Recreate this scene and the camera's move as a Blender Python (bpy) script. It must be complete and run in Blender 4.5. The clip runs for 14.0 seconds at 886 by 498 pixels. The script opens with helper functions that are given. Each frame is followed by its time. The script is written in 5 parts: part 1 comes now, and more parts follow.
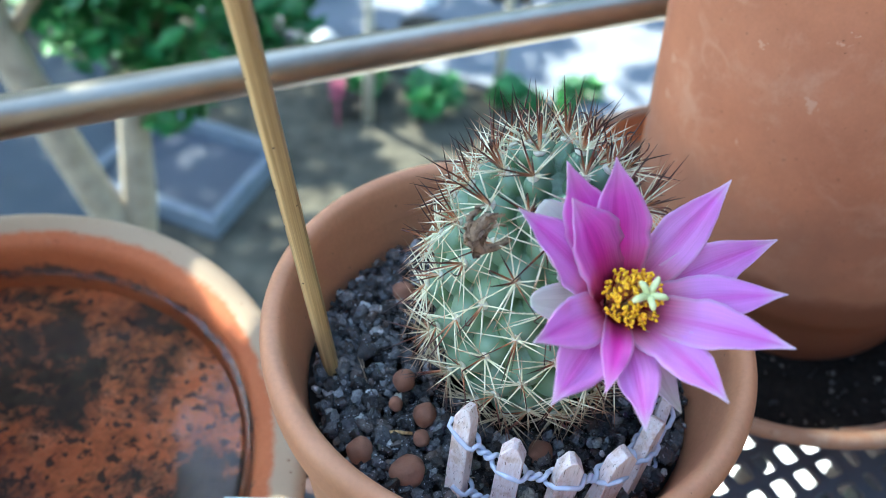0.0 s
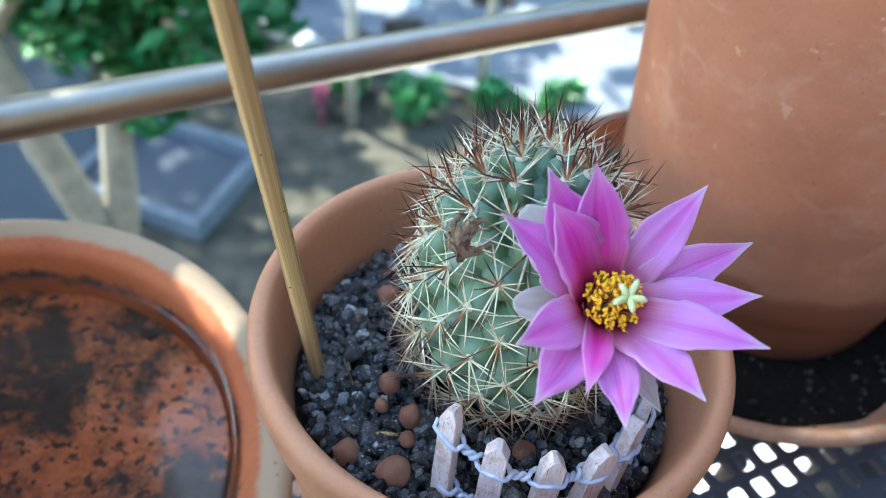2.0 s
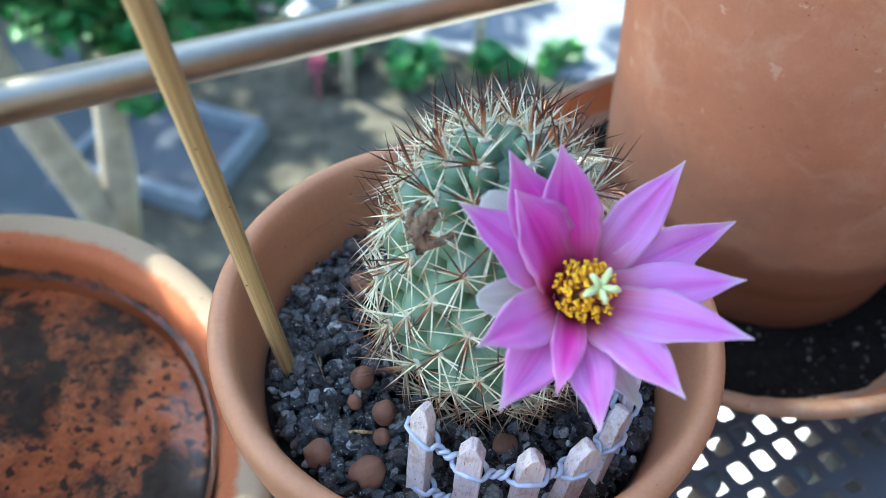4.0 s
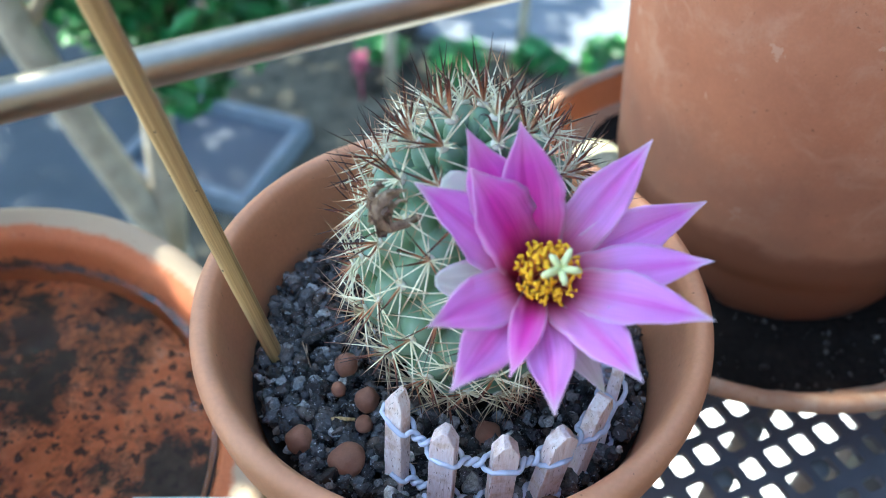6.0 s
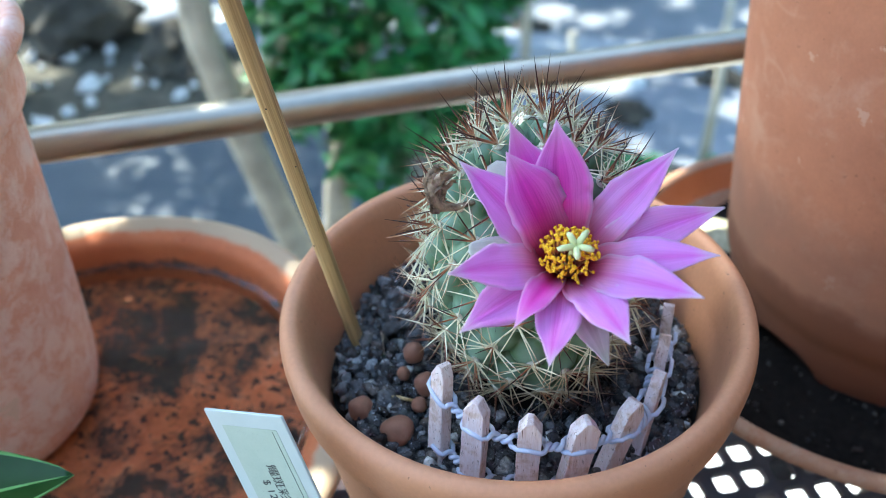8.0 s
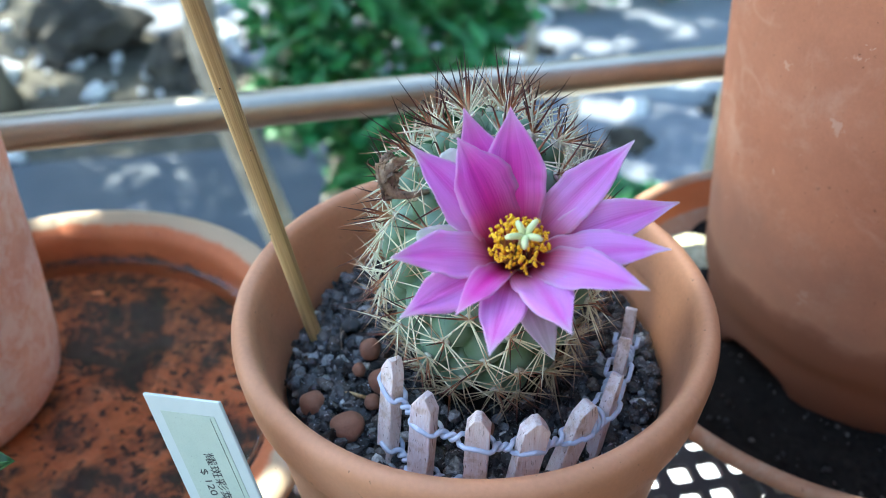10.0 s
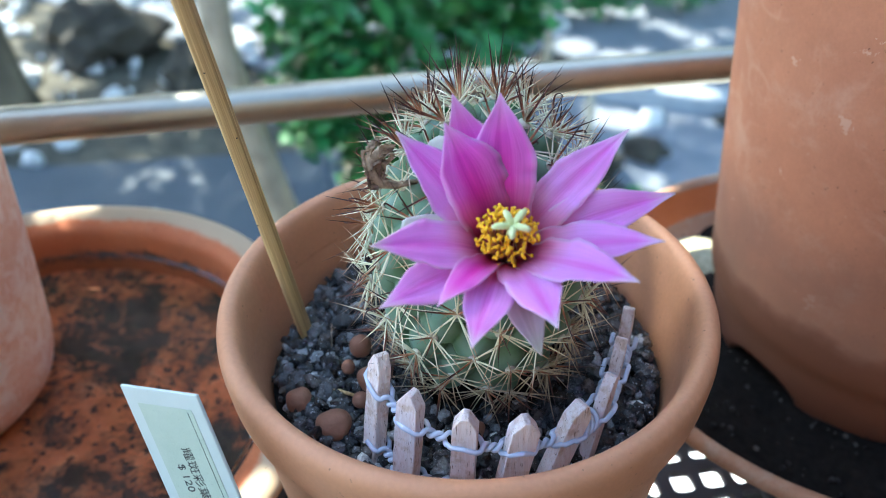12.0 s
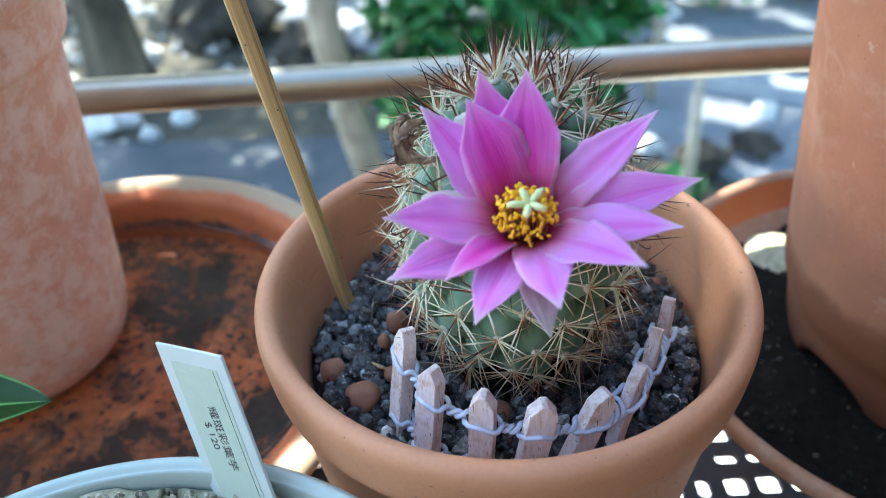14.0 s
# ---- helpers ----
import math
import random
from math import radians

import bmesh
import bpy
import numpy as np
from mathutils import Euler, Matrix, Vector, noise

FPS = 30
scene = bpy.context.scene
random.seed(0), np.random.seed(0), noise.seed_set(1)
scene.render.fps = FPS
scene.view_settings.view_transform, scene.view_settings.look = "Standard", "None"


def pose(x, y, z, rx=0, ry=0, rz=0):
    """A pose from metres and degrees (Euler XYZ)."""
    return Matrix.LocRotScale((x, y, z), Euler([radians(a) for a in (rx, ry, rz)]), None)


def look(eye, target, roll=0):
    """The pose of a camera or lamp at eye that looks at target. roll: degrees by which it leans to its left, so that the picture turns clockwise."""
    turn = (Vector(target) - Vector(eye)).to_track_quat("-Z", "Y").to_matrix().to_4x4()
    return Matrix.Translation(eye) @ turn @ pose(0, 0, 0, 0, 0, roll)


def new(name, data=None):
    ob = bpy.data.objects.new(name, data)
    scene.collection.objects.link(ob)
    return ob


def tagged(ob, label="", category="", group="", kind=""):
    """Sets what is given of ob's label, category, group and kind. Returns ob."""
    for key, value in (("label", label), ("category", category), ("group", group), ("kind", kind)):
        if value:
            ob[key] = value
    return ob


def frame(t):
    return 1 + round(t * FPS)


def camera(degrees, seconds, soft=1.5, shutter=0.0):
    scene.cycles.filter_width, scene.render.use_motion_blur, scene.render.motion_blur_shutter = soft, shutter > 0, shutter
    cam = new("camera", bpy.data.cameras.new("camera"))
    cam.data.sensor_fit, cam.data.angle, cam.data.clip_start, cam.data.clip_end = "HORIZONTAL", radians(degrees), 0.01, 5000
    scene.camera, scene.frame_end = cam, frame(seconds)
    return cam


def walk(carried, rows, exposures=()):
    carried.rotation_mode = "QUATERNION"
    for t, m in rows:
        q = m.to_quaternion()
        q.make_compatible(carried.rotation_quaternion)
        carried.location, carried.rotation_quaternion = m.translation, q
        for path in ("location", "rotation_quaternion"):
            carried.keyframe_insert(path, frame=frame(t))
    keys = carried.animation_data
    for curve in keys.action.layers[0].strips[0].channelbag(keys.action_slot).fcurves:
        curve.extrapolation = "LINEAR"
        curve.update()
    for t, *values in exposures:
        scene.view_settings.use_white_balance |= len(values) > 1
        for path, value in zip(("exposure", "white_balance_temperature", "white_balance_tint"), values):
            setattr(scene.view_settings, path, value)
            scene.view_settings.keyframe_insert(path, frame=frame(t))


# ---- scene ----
cam = camera(57.59, 14.0, soft=0.5)
PATH = [
    (0, -0.01254, -0.13122, 0.24736, 45.078, -4.455, 6.883),
    (0.5, -0.01265, -0.13473, 0.24747, 45.251, -4.771, 6.53),
    (1, -0.00956, -0.13385, 0.25227, 45.379, -4.935, 6.335),
    (1.5, -0.01146, -0.1327, 0.24986, 45.417, -5.02, 6.089),
    (2, -0.0126, -0.13322, 0.24991, 45.306, -5.05, 5.885),
    (2.5, -0.00713, -0.12841, 0.25196, 45.125, -4.728, 5.613),
    (3, -0.00786, -0.12936, 0.25019, 44.932, -4.493, 5.33),
    (3.2, -0.00846, -0.12785, 0.24787, 44.513, -4.295, 5.072),
    (5.3, 0.00245, -0.11773, 0.24358, 42.26, -2.072, 4.583),
    (5.5, 0.00232, -0.11898, 0.24096, 42.707, -2.386, 4.784),
    (6, 0.00991, -0.12088, 0.24291, 42.924, -0.746, 6.594),
    (6.5, 0.01401, -0.12948, 0.242, 44.584, 1.272, 11.14),
    (7, 0.03094, -0.13787, 0.23754, 48.22, 3.658, 15.709),
    (7.5, 0.03412, -0.14555, 0.24275, 49.839, 4.052, 18.218),
    (8, 0.03972, -0.14802, 0.24006, 50.591, 2.359, 19.671),
    (8.2, 0.04051, -0.14884, 0.2371, 50.649, 1.613, 20.15),
    (10.3, 0.05025, -0.14534, 0.23152, 52.581, 0.462, 21.168),
    (10.5, 0.05077, -0.1479, 0.23068, 52.849, 0.38, 21.341),
    (11, 0.05142, -0.14437, 0.2289, 52.672, 0.221, 21.105),
    (11.5, 0.05555, -0.14369, 0.23195, 52.536, 0.375, 20.815),
    (12, 0.05299, -0.14155, 0.22631, 52.683, 0.638, 22.176),
    (12.5, 0.05508, -0.1335, 0.22834, 52.637, 0.913, 23.185),
    (13, 0.06001, -0.13525, 0.23492, 52.552, 2.699, 25.975),
    (13.5, 0.0666, -0.13798, 0.23361, 52.944, 3.686, 27.66),
    (14, 0.06637, -0.13606, 0.2241, 51.957, 2.684, 29.325),
]
cam.data.dof.use_dof = True
cam.data.dof.focus_distance = 0.172
cam.data.dof.aperture_fstop = 14.0
walk(cam, [(t, pose(x, y, z, rx, ry, rz)) for t, x, y, z, rx, ry, rz in PATH], [(0.0, 2.70, 6250, 0), (14.0, 2.74, 6250, 0)])

# ---- world, sun, exposure ----
SUN_TO = Vector((-0.60, 0.35, 0.72)).normalized()
world = bpy.data.worlds.new("sky")
scene.world = world
world.use_nodes = True
wn = world.node_tree
sky = wn.nodes.new("ShaderNodeTexSky")
sky.sky_type = "NISHITA"
sky.sun_disc = False
sky.sun_elevation = math.asin(SUN_TO.z)
sky.sun_rotation = math.atan2(SUN_TO.x, SUN_TO.y)
wn.links.new(sky.outputs[0], wn.nodes["Background"].inputs[0])
wn.nodes["Background"].inputs[1].default_value = 0.15
sun = new("sun", bpy.data.lights.new("sun", "SUN"))
sun.data.energy = 3.2
sun.data.angle = radians(0.53)
sun.data.color = (1.0, 0.95, 0.87)
sun.matrix_world = look((0, 0, 0), -SUN_TO)


# ---- materials ----
def material(name):
    m = bpy.data.materials.new(name)
    m.use_nodes = True
    return m, m.node_tree, m.node_tree.nodes["Principled BSDF"]


def node(nt, kind, **inputs):
    n = nt.nodes.new(kind)
    for k, v in inputs.items():
        n.inputs[k].default_value = v
    return n


def ramp(nt, source, stops):
    """A colour ramp of (place, colour) stops, fed by source."""
    r = nt.nodes.new("ShaderNodeValToRGB")
    e = r.color_ramp.elements
    while len(e) < len(stops):
        e.new(0.5)
    for k, (p, c) in zip(e, stops):
        k.position = p
        k.color = (*c, 1) if len(c) == 3 else c
    nt.links.new(source, r.inputs[0])
    return r.outputs[0]


def coords(nt):
    return nt.nodes.new("ShaderNodeTexCoord").outputs["Object"]


def noise_tex(nt, scale, detail=6.0, rough=0.6, vector=None, distortion=0.0):
    n = node(nt, "ShaderNodeTexNoise", Scale=scale, Detail=detail, Roughness=rough, Distortion=distortion)
    nt.links.new(vector if vector else coords(nt), n.inputs["Vector"])
    return n.outputs[0]


def mix(nt, fac, a, b, how="MIX"):
    m = nt.nodes.new("ShaderNodeMix")
    m.data_type = "RGBA"
    m.blend_type = how
    for sock, v in ((m.inputs[0], fac), (m.inputs[6], a), (m.inputs[7], b)):
        if isinstance(v, (int, float)):
            sock.default_value = v
        elif isinstance(v, tuple):
            sock.default_value = (*v, 1)
        else:
            nt.links.new(v, sock)
    return m.outputs[2]


def bump(nt, bsdf, height, strength, distance):
    b = node(nt, "ShaderNodeBump", Strength=strength, Distance=distance)
    nt.links.new(height, b.inputs["Height"])
    nt.links.new(b.outputs[0], bsdf.inputs["Normal"])


def attribute(nt, name):
    a = nt.nodes.new("ShaderNodeAttribute")
    a.attribute_name = name
    return a.outputs["Fac"]


def clay(name, dark, light, bloom, bloom_at, rough=0.75, scale=1.0, bloom_colour=(0.62, 0.50, 0.42), wet=None, crust=None, band=None, swirl=0.5, flakes=None, lumps=0.0005, scum=None, scratch=0.0):
    """Fired clay with a soft blotch, fine grain and a pale mineral bloom; wet: (height, colour) of a stained foot; crust: (threshold, colour) of limescale where the attribute "lime" is high."""
    m, nt, b = material(name)
    co = coords(nt)
    base = ramp(nt, noise_tex(nt, 28 * scale, 8, 0.65, co), [(0.3, dark), (0.7, light)])
    grain = ramp(nt, noise_tex(nt, 900 * scale, 3, 0.6, co), [(0.3, (0.94, 0.94, 0.94)), (0.7, (1.03, 1.03, 1.03))])
    base = mix(nt, 1.0, base, grain, "MULTIPLY")
    if bloom:
        f = ramp(nt, noise_tex(nt, 42 * scale, 9, 0.72, co, swirl), [(bloom_at, (0, 0, 0)), (bloom_at + 0.14, (bloom,) * 3)])
        base = mix(nt, f, base, bloom_colour)
    if flakes:
        f = ramp(nt, noise_tex(nt, 75, 7, 0.6, co), [(0.655, (0, 0, 0)), (0.665, (0.85,) * 3)])
        base = mix(nt, f, base, flakes)
    if scratch:     # fine pale scuffs that wander over the wall
        f = ramp(nt, noise_tex(nt, 15, 2, 0.5, co, 1.2), [(0.480, (0, 0, 0)), (0.5, (scratch,) * 3), (0.520, (0, 0, 0))])
        base = mix(nt, mix(nt, 1.0, f, ramp(nt, noise_tex(nt, 22, 4, 0.6, co), [(0.45, (0, 0, 0)), (0.65, (1, 1, 1))]), "MULTIPLY"), base, bloom_colour)
    if band:
        sep = nt.nodes.new("ShaderNodeSeparateXYZ")
        nt.links.new(co, sep.inputs[0])
        wob = node(nt, "ShaderNodeMath")
        wob.operation = "MULTIPLY_ADD"
        nt.links.new(noise_tex(nt, 30, 7, 0.7, co), wob.inputs[0])
        wob.inputs[1].default_value = 0.055
        nt.links.new(sep.outputs[2], wob.inputs[2])
        f = ramp(nt, wob.outputs[0], [(band[0], (0.75,) * 3), (band[1], (0, 0, 0))])
        base = mix(nt, f, base, band[2])
    if wet:
        sep = nt.nodes.new("ShaderNodeSeparateXYZ")
        nt.links.new(co, sep.inputs[0])
        wob = node(nt, "ShaderNodeMath")
        wob.operation = "MULTIPLY_ADD"
        nt.links.new(noise_tex(nt, 24, 5, 0.6, co), wob.inputs[0])
        wob.inputs[1].default_value = -0.028
        nt.links.new(sep.outputs[2], wob.inputs[2])
        f = ramp(nt, wob.outputs[0], [(0.0, (0.9,) * 3), (max(0.001, wet[0] - 0.014), (0.85,) * 3), (wet[0] - 0.010, (0, 0, 0))])
        base = mix(nt, f, base, wet[1])
    if crust:
        wob = node(nt, "ShaderNodeMath")
        wob.operation = "MULTIPLY_ADD"
        nt.links.new(noise_tex(nt, 45, 7, 0.7, co), wob.inputs[0])
        wob.inputs[1].default_value = 2.2
        nt.links.new(attribute(nt, "lime"), wob.inputs[2])
        f = ramp(nt, wob.outputs[0], [(crust[0] - 0.3, (0, 0, 0)), (crust[0] + 0.7, (0.80,) * 3)])
        base = mix(nt, f, base, crust[1])
    if scum:        # dark algae that clings to the wall at the water line
        sep = nt.nodes.new("ShaderNodeSeparateXYZ")
        nt.links.new(co, sep.inputs[0])
        off = node(nt, "ShaderNodeMath")
        off.operation = "SUBTRACT"
        nt.links.new(sep.outputs[2], off.inputs[0])
        off.inputs[1].default_value = scum[0]
        wide = node(nt, "ShaderNodeMath")
        wide.operation = "ABSOLUTE"
        nt.links.new(off.outputs[0], wide.inputs[0])
        wob = node(nt, "ShaderNodeMath")
        wob.operation = "MULTIPLY_ADD"
        nt.links.new(noise_tex(nt, 95, 7, 0.75, co), wob.inputs[0])
        wob.inputs[1].default_value = -0.034
        nt.links.new(wide.outputs[0], wob.inputs[2])
        low = node(nt, "ShaderNodeMath")
        low.operation = "ADD"
        nt.links.new(wob.outputs[0], low.inputs[0])
        low.inputs[1].default_value = 0.0186
        f = ramp(nt, low.outputs[0], [(0.0, (0.9,) * 3), (scum[1], (0, 0, 0))])
        base = mix(nt, f, base, (0.040, 0.036, 0.026))
    chips = ramp(nt, noise_tex(nt, 620 * scale, 2, 0.5, co), [(0.715, (0, 0, 0)), (0.75, (0.75,) * 3)])
    base = mix(nt, chips, base, tuple(0.35 * v for v in dark))
    nt.links.new(base, b.inputs["Base Color"])
    b.inputs["Roughness"].default_value = rough
    relief = mix(nt, 0.5, noise_tex(nt, 700 * scale, 4, 0.7, co), noise_tex(nt, 130 * scale, 6, 0.65, co))
    bump(nt, b, relief, 0.35, lumps)
    return m


M_POT = clay("pot_clay", (0.54, 0.248, 0.126), (0.62, 0.302, 0.168), 0.22, 0.60, rough=0.62, bloom_colour=(0.59, 0.335, 0.215))
M_VASE = clay("vase_clay", (0.39, 0.142, 0.072), (0.50, 0.200, 0.105), 0.36, 0.50, scale=1.1, swirl=0.3, flakes=(0.55, 0.31, 0.21), bloom_colour=(0.58, 0.34, 0.23), wet=(0.040, (0.135, 0.046, 0.020)), band=(0.062, 0.118, (0.200, 0.122, 0.086)), scratch=0.34)
M_JAR = clay("bloomed_clay", (0.72, 0.32, 0.215), (0.80, 0.46, 0.345), 0.70, 0.44, lumps=0.0020, scale=2.9, swirl=0.3, flakes=(0.74, 0.52, 0.40), bloom_colour=(0.86, 0.66, 0.58), wet=(0.0115, (0.42, 0.175, 0.085)))
M_DISH = clay("dish_clay", (0.42, 0.108, 0.034), (0.55, 0.170, 0.062), 0.35, 0.60, scale=0.8, bloom_colour=(0.46, 0.33, 0.23), crust=(0.85, (0.43, 0.38, 0.26)), scum=(0.0315, 0.0042))
M_SAUCER = clay("saucer_clay", (0.58, 0.16, 0.05), (0.66, 0.22, 0.085), 0.3, 0.60, scale=0.9, bloom_colour=(0.50, 0.30, 0.18))

M_SAUCER_OUT = clay("dusty_clay", (0.34, 0.17, 0.10), (0.46, 0.25, 0.15), 0.6, 0.48, scale=1.2, bloom_colour=(0.46, 0.34, 0.25))


def algae_material():
    m, nt, b = material("algae_on_clay")
    co = coords(nt)
    red = ramp(nt, noise_tex(nt, 70, 9, 0.75, co), [(0.28, (0.26, 0.050, 0.016)), (0.46, (0.68, 0.175, 0.055)), (0.58, (0.78, 0.245, 0.095)), (0.72, (0.84, 0.42, 0.27))])
    dark = ramp(nt, noise_tex(nt, 27, 12, 0.74, co, 0.2), [(0.475, (0, 0, 0)), (0.575, (0.94,) * 3)])
    silt = ramp(nt, noise_tex(nt, 14, 4, 0.6, co), [(0.50, (0, 0, 0)), (0.65, (0.6,) * 3)])
    red = mix(nt, silt, red, (0.36, 0.14, 0.045))
    sludge = ramp(nt, noise_tex(nt, 160, 8, 0.75, co), [(0.36, (0.006, 0.008, 0.007)), (0.54, (0.020, 0.024, 0.018)), (0.72, (0.060, 0.060, 0.040))])
    col = mix(nt, dark, red, sludge)
    pits = ramp(nt, noise_tex(nt, 240, 3, 0.55, co), [(0.56, (0, 0, 0)), (0.61, (0.9,) * 3)])
    col = mix(nt, pits, col, (0.035, 0.016, 0.012))
    green = ramp(nt, noise_tex(nt, 90, 5, 0.6, co), [(0.64, (0, 0, 0)), (0.72, (0.55,) * 3)])
    col = mix(nt, green, col, (0.060, 0.075, 0.045))
    nt.links.new(col, b.inputs["Base Color"])
    b.inputs["Roughness"].default_value = 0.55
    bump(nt, b, noise_tex(nt, 300, 6, 0.7, co), 0.5, 0.001)
    return m


M_ALGAE = algae_material()


def plain(name, dark, light, scale, rough, metal=0.0, relief=0.0, relief_scale=300.0, spec=0.5, stretch=None):
    m, nt, b = material(name)
    co = coords(nt)
    if stretch:
        mp = nt.nodes.new("ShaderNodeMapping")
        mp.inputs["Scale"].default_value = stretch
        nt.links.new(co, mp.inputs[0])
        co = mp.outputs[0]
    nt.links.new(ramp(nt, noise_tex(nt, scale, 8, 0.65, co), [(0.3, dark), (0.7, light)]), b.inputs["Base Color"])
    b.inputs["Roughness"].default_value = rough
    b.inputs["Metallic"].default_value = metal
    b.inputs["Specular IOR Level"].default_value = spec
    if relief:
        bump(nt, b, noise_tex(nt, relief_scale, 5, 0.65, co), 0.5, relief)
    return m


def water_material():
    m, nt, b = material("still_water")
    b.inputs["Base Color"].default_value = (0.95, 0.93, 0.88, 1)
    b.inputs["Roughness"].default_value = 0.02
    b.inputs["IOR"].default_value = 1.33
    b.inputs["Transmission Weight"].default_value = 1.0
    return m


M_WATER = water_material()


def islands(name, stops, rough, scale=1500.0, relief=0.0003, spec=0.5):
    """Many small pieces in one mesh, each with a colour of its own."""
    m, nt, b = material(name)
    g = nt.nodes.new("ShaderNodeNewGeometry")
    col = ramp(nt, g.outputs["Random Per Island"], stops)
    co = coords(nt)
    n = noise_tex(nt, scale, 6, 0.7, co)
    col = mix(nt, 1.0, col, ramp(nt, n, [(0.3, (0.55,) * 3), (0.72, (1.35,) * 3)]), "MULTIPLY")
    nt.links.new(col, b.inputs["Base Color"])
    b.inputs["Roughness"].default_value = rough
    b.inputs["Specular IOR Level"].default_value = spec
    bump(nt, b, n, 0.6, relief)
    return m


def gravel_material():
    m, nt, b = material("lava_gravel")
    rnd = nt.nodes.new("ShaderNodeNewGeometry").outputs["Random Per Island"]
    co = coords(nt)
    col = ramp(nt, rnd, [(0.0, (0.007, 0.007, 0.008)), (0.40, (0.024, 0.025, 0.028)), (0.68, (0.078, 0.083, 0.092)), (0.77, (0.070, 0.048, 0.036)), (0.90, (0.165, 0.175, 0.185)), (0.97, (0.34, 0.345, 0.35)), (1.0, (0.66, 0.66, 0.62))])
    grain = noise_tex(nt, 1300, 8, 0.75, co)
    col = mix(nt, 1.0, col, ramp(nt, grain, [(0.35, (0.50,) * 3), (0.65, (1.6,) * 3)]), "MULTIPLY")
    fleck = ramp(nt, noise_tex(nt, 1500, 2, 0.5, co), [(0.66, (0, 0, 0)), (0.70, (0.8,) * 3)])
    col = mix(nt, fleck, col, (0.46, 0.47, 0.49))
    nt.links.new(col, b.inputs["Base Color"])
    b.inputs["Roughness"].default_value = 0.26
    b.inputs["Specular IOR Level"].default_value = 0.75
    bump(nt, b, grain, 0.7, 0.0006)
    return m


M_GRAVEL = gravel_material()
M_SOIL = plain("dark_soil", (0.003, 0.0026, 0.0024), (0.017, 0.014, 0.012), 400, 0.9, relief=0.0012, relief_scale=500, spec=0.12)
M_LECA = clay("fired_clay_pebble", (0.20, 0.088, 0.052), (0.34, 0.155, 0.095), 0.6, 0.56, rough=0.75, scale=2.6, lumps=0.0016, bloom_colour=(0.44, 0.25, 0.17))
M_BAMBOO = plain("bamboo", (0.20, 0.092, 0.020), (0.76, 0.55, 0.26), 1500, 0.5, relief=0.0003, relief_scale=900, stretch=(1, 1, 0.006))
M_RAIL = plain("brushed_steel", (0.34, 0.32, 0.26), (0.43, 0.40, 0.33), 40, 0.40, metal=1.0)
M_CRATE = plain("black_plastic", (0.072, 0.084, 0.102), (0.104, 0.118, 0.142), 60, 0.32)
M_CRATE_PEG = plain("grey_plastic", (0.16, 0.17, 0.17), (0.22, 0.23, 0.23), 60, 0.5)
M_BOARD = plain("white_board", (0.70, 0.71, 0.68), (0.80, 0.80, 0.77), 12, 0.8)
M_WIRE = plain("coated_wire", (0.48, 0.53, 0.66), (0.59, 0.64, 0.76), 300, 0.55, relief=0.0001, relief_scale=3000)
M_WHITEPOT = plain("white_glazed_pot", (0.42, 0.53, 0.49), (0.52, 0.62, 0.58), 25, 0.32)
M_SAND = plain("pale_grit", (0.24, 0.23, 0.14), (0.54, 0.51, 0.36), 300, 0.9, relief=0.001, relief_scale=700)
M_GRIT = islands("loose_grit", [(0.0, (0.10, 0.095, 0.07)), (0.5, (0.32, 0.30, 0.20)), (1.0, (0.58, 0.55, 0.42))], 0.8, 900, 0.0006)
M_DARK_GRIT = islands("damp_dark_grit", [(0.0, (0.006, 0.006, 0.006)), (0.7, (0.030, 0.028, 0.026)), (0.95, (0.10, 0.095, 0.085)), (1.0, (0.26, 0.24, 0.20))], 0.6, 900, 0.0006)
M_TAG = plain("tag_plastic", (0.50, 0.57, 0.54), (0.58, 0.64, 0.60), 60, 0.35)
M_STICKER = clay("tag_sticker", (0.44, 0.53, 0.43), (0.50, 0.58, 0.48), 0.55, 0.60, rough=0.55, scale=5.0, bloom_colour=(0.36, 0.42, 0.27))
M_INK = plain("black_ink", (0.02, 0.02, 0.02), (0.03, 0.03, 0.03), 60, 0.6)
M_LEAF = plain("glossy_leaf", (0.005, 0.032, 0.005), (0.012, 0.062, 0.009), 30, 0.36, spec=0.3)
M_LEAF_EDGE = plain("pale_leaf_vein", (0.10, 0.30, 0.07), (0.16, 0.36, 0.10), 60, 0.4)


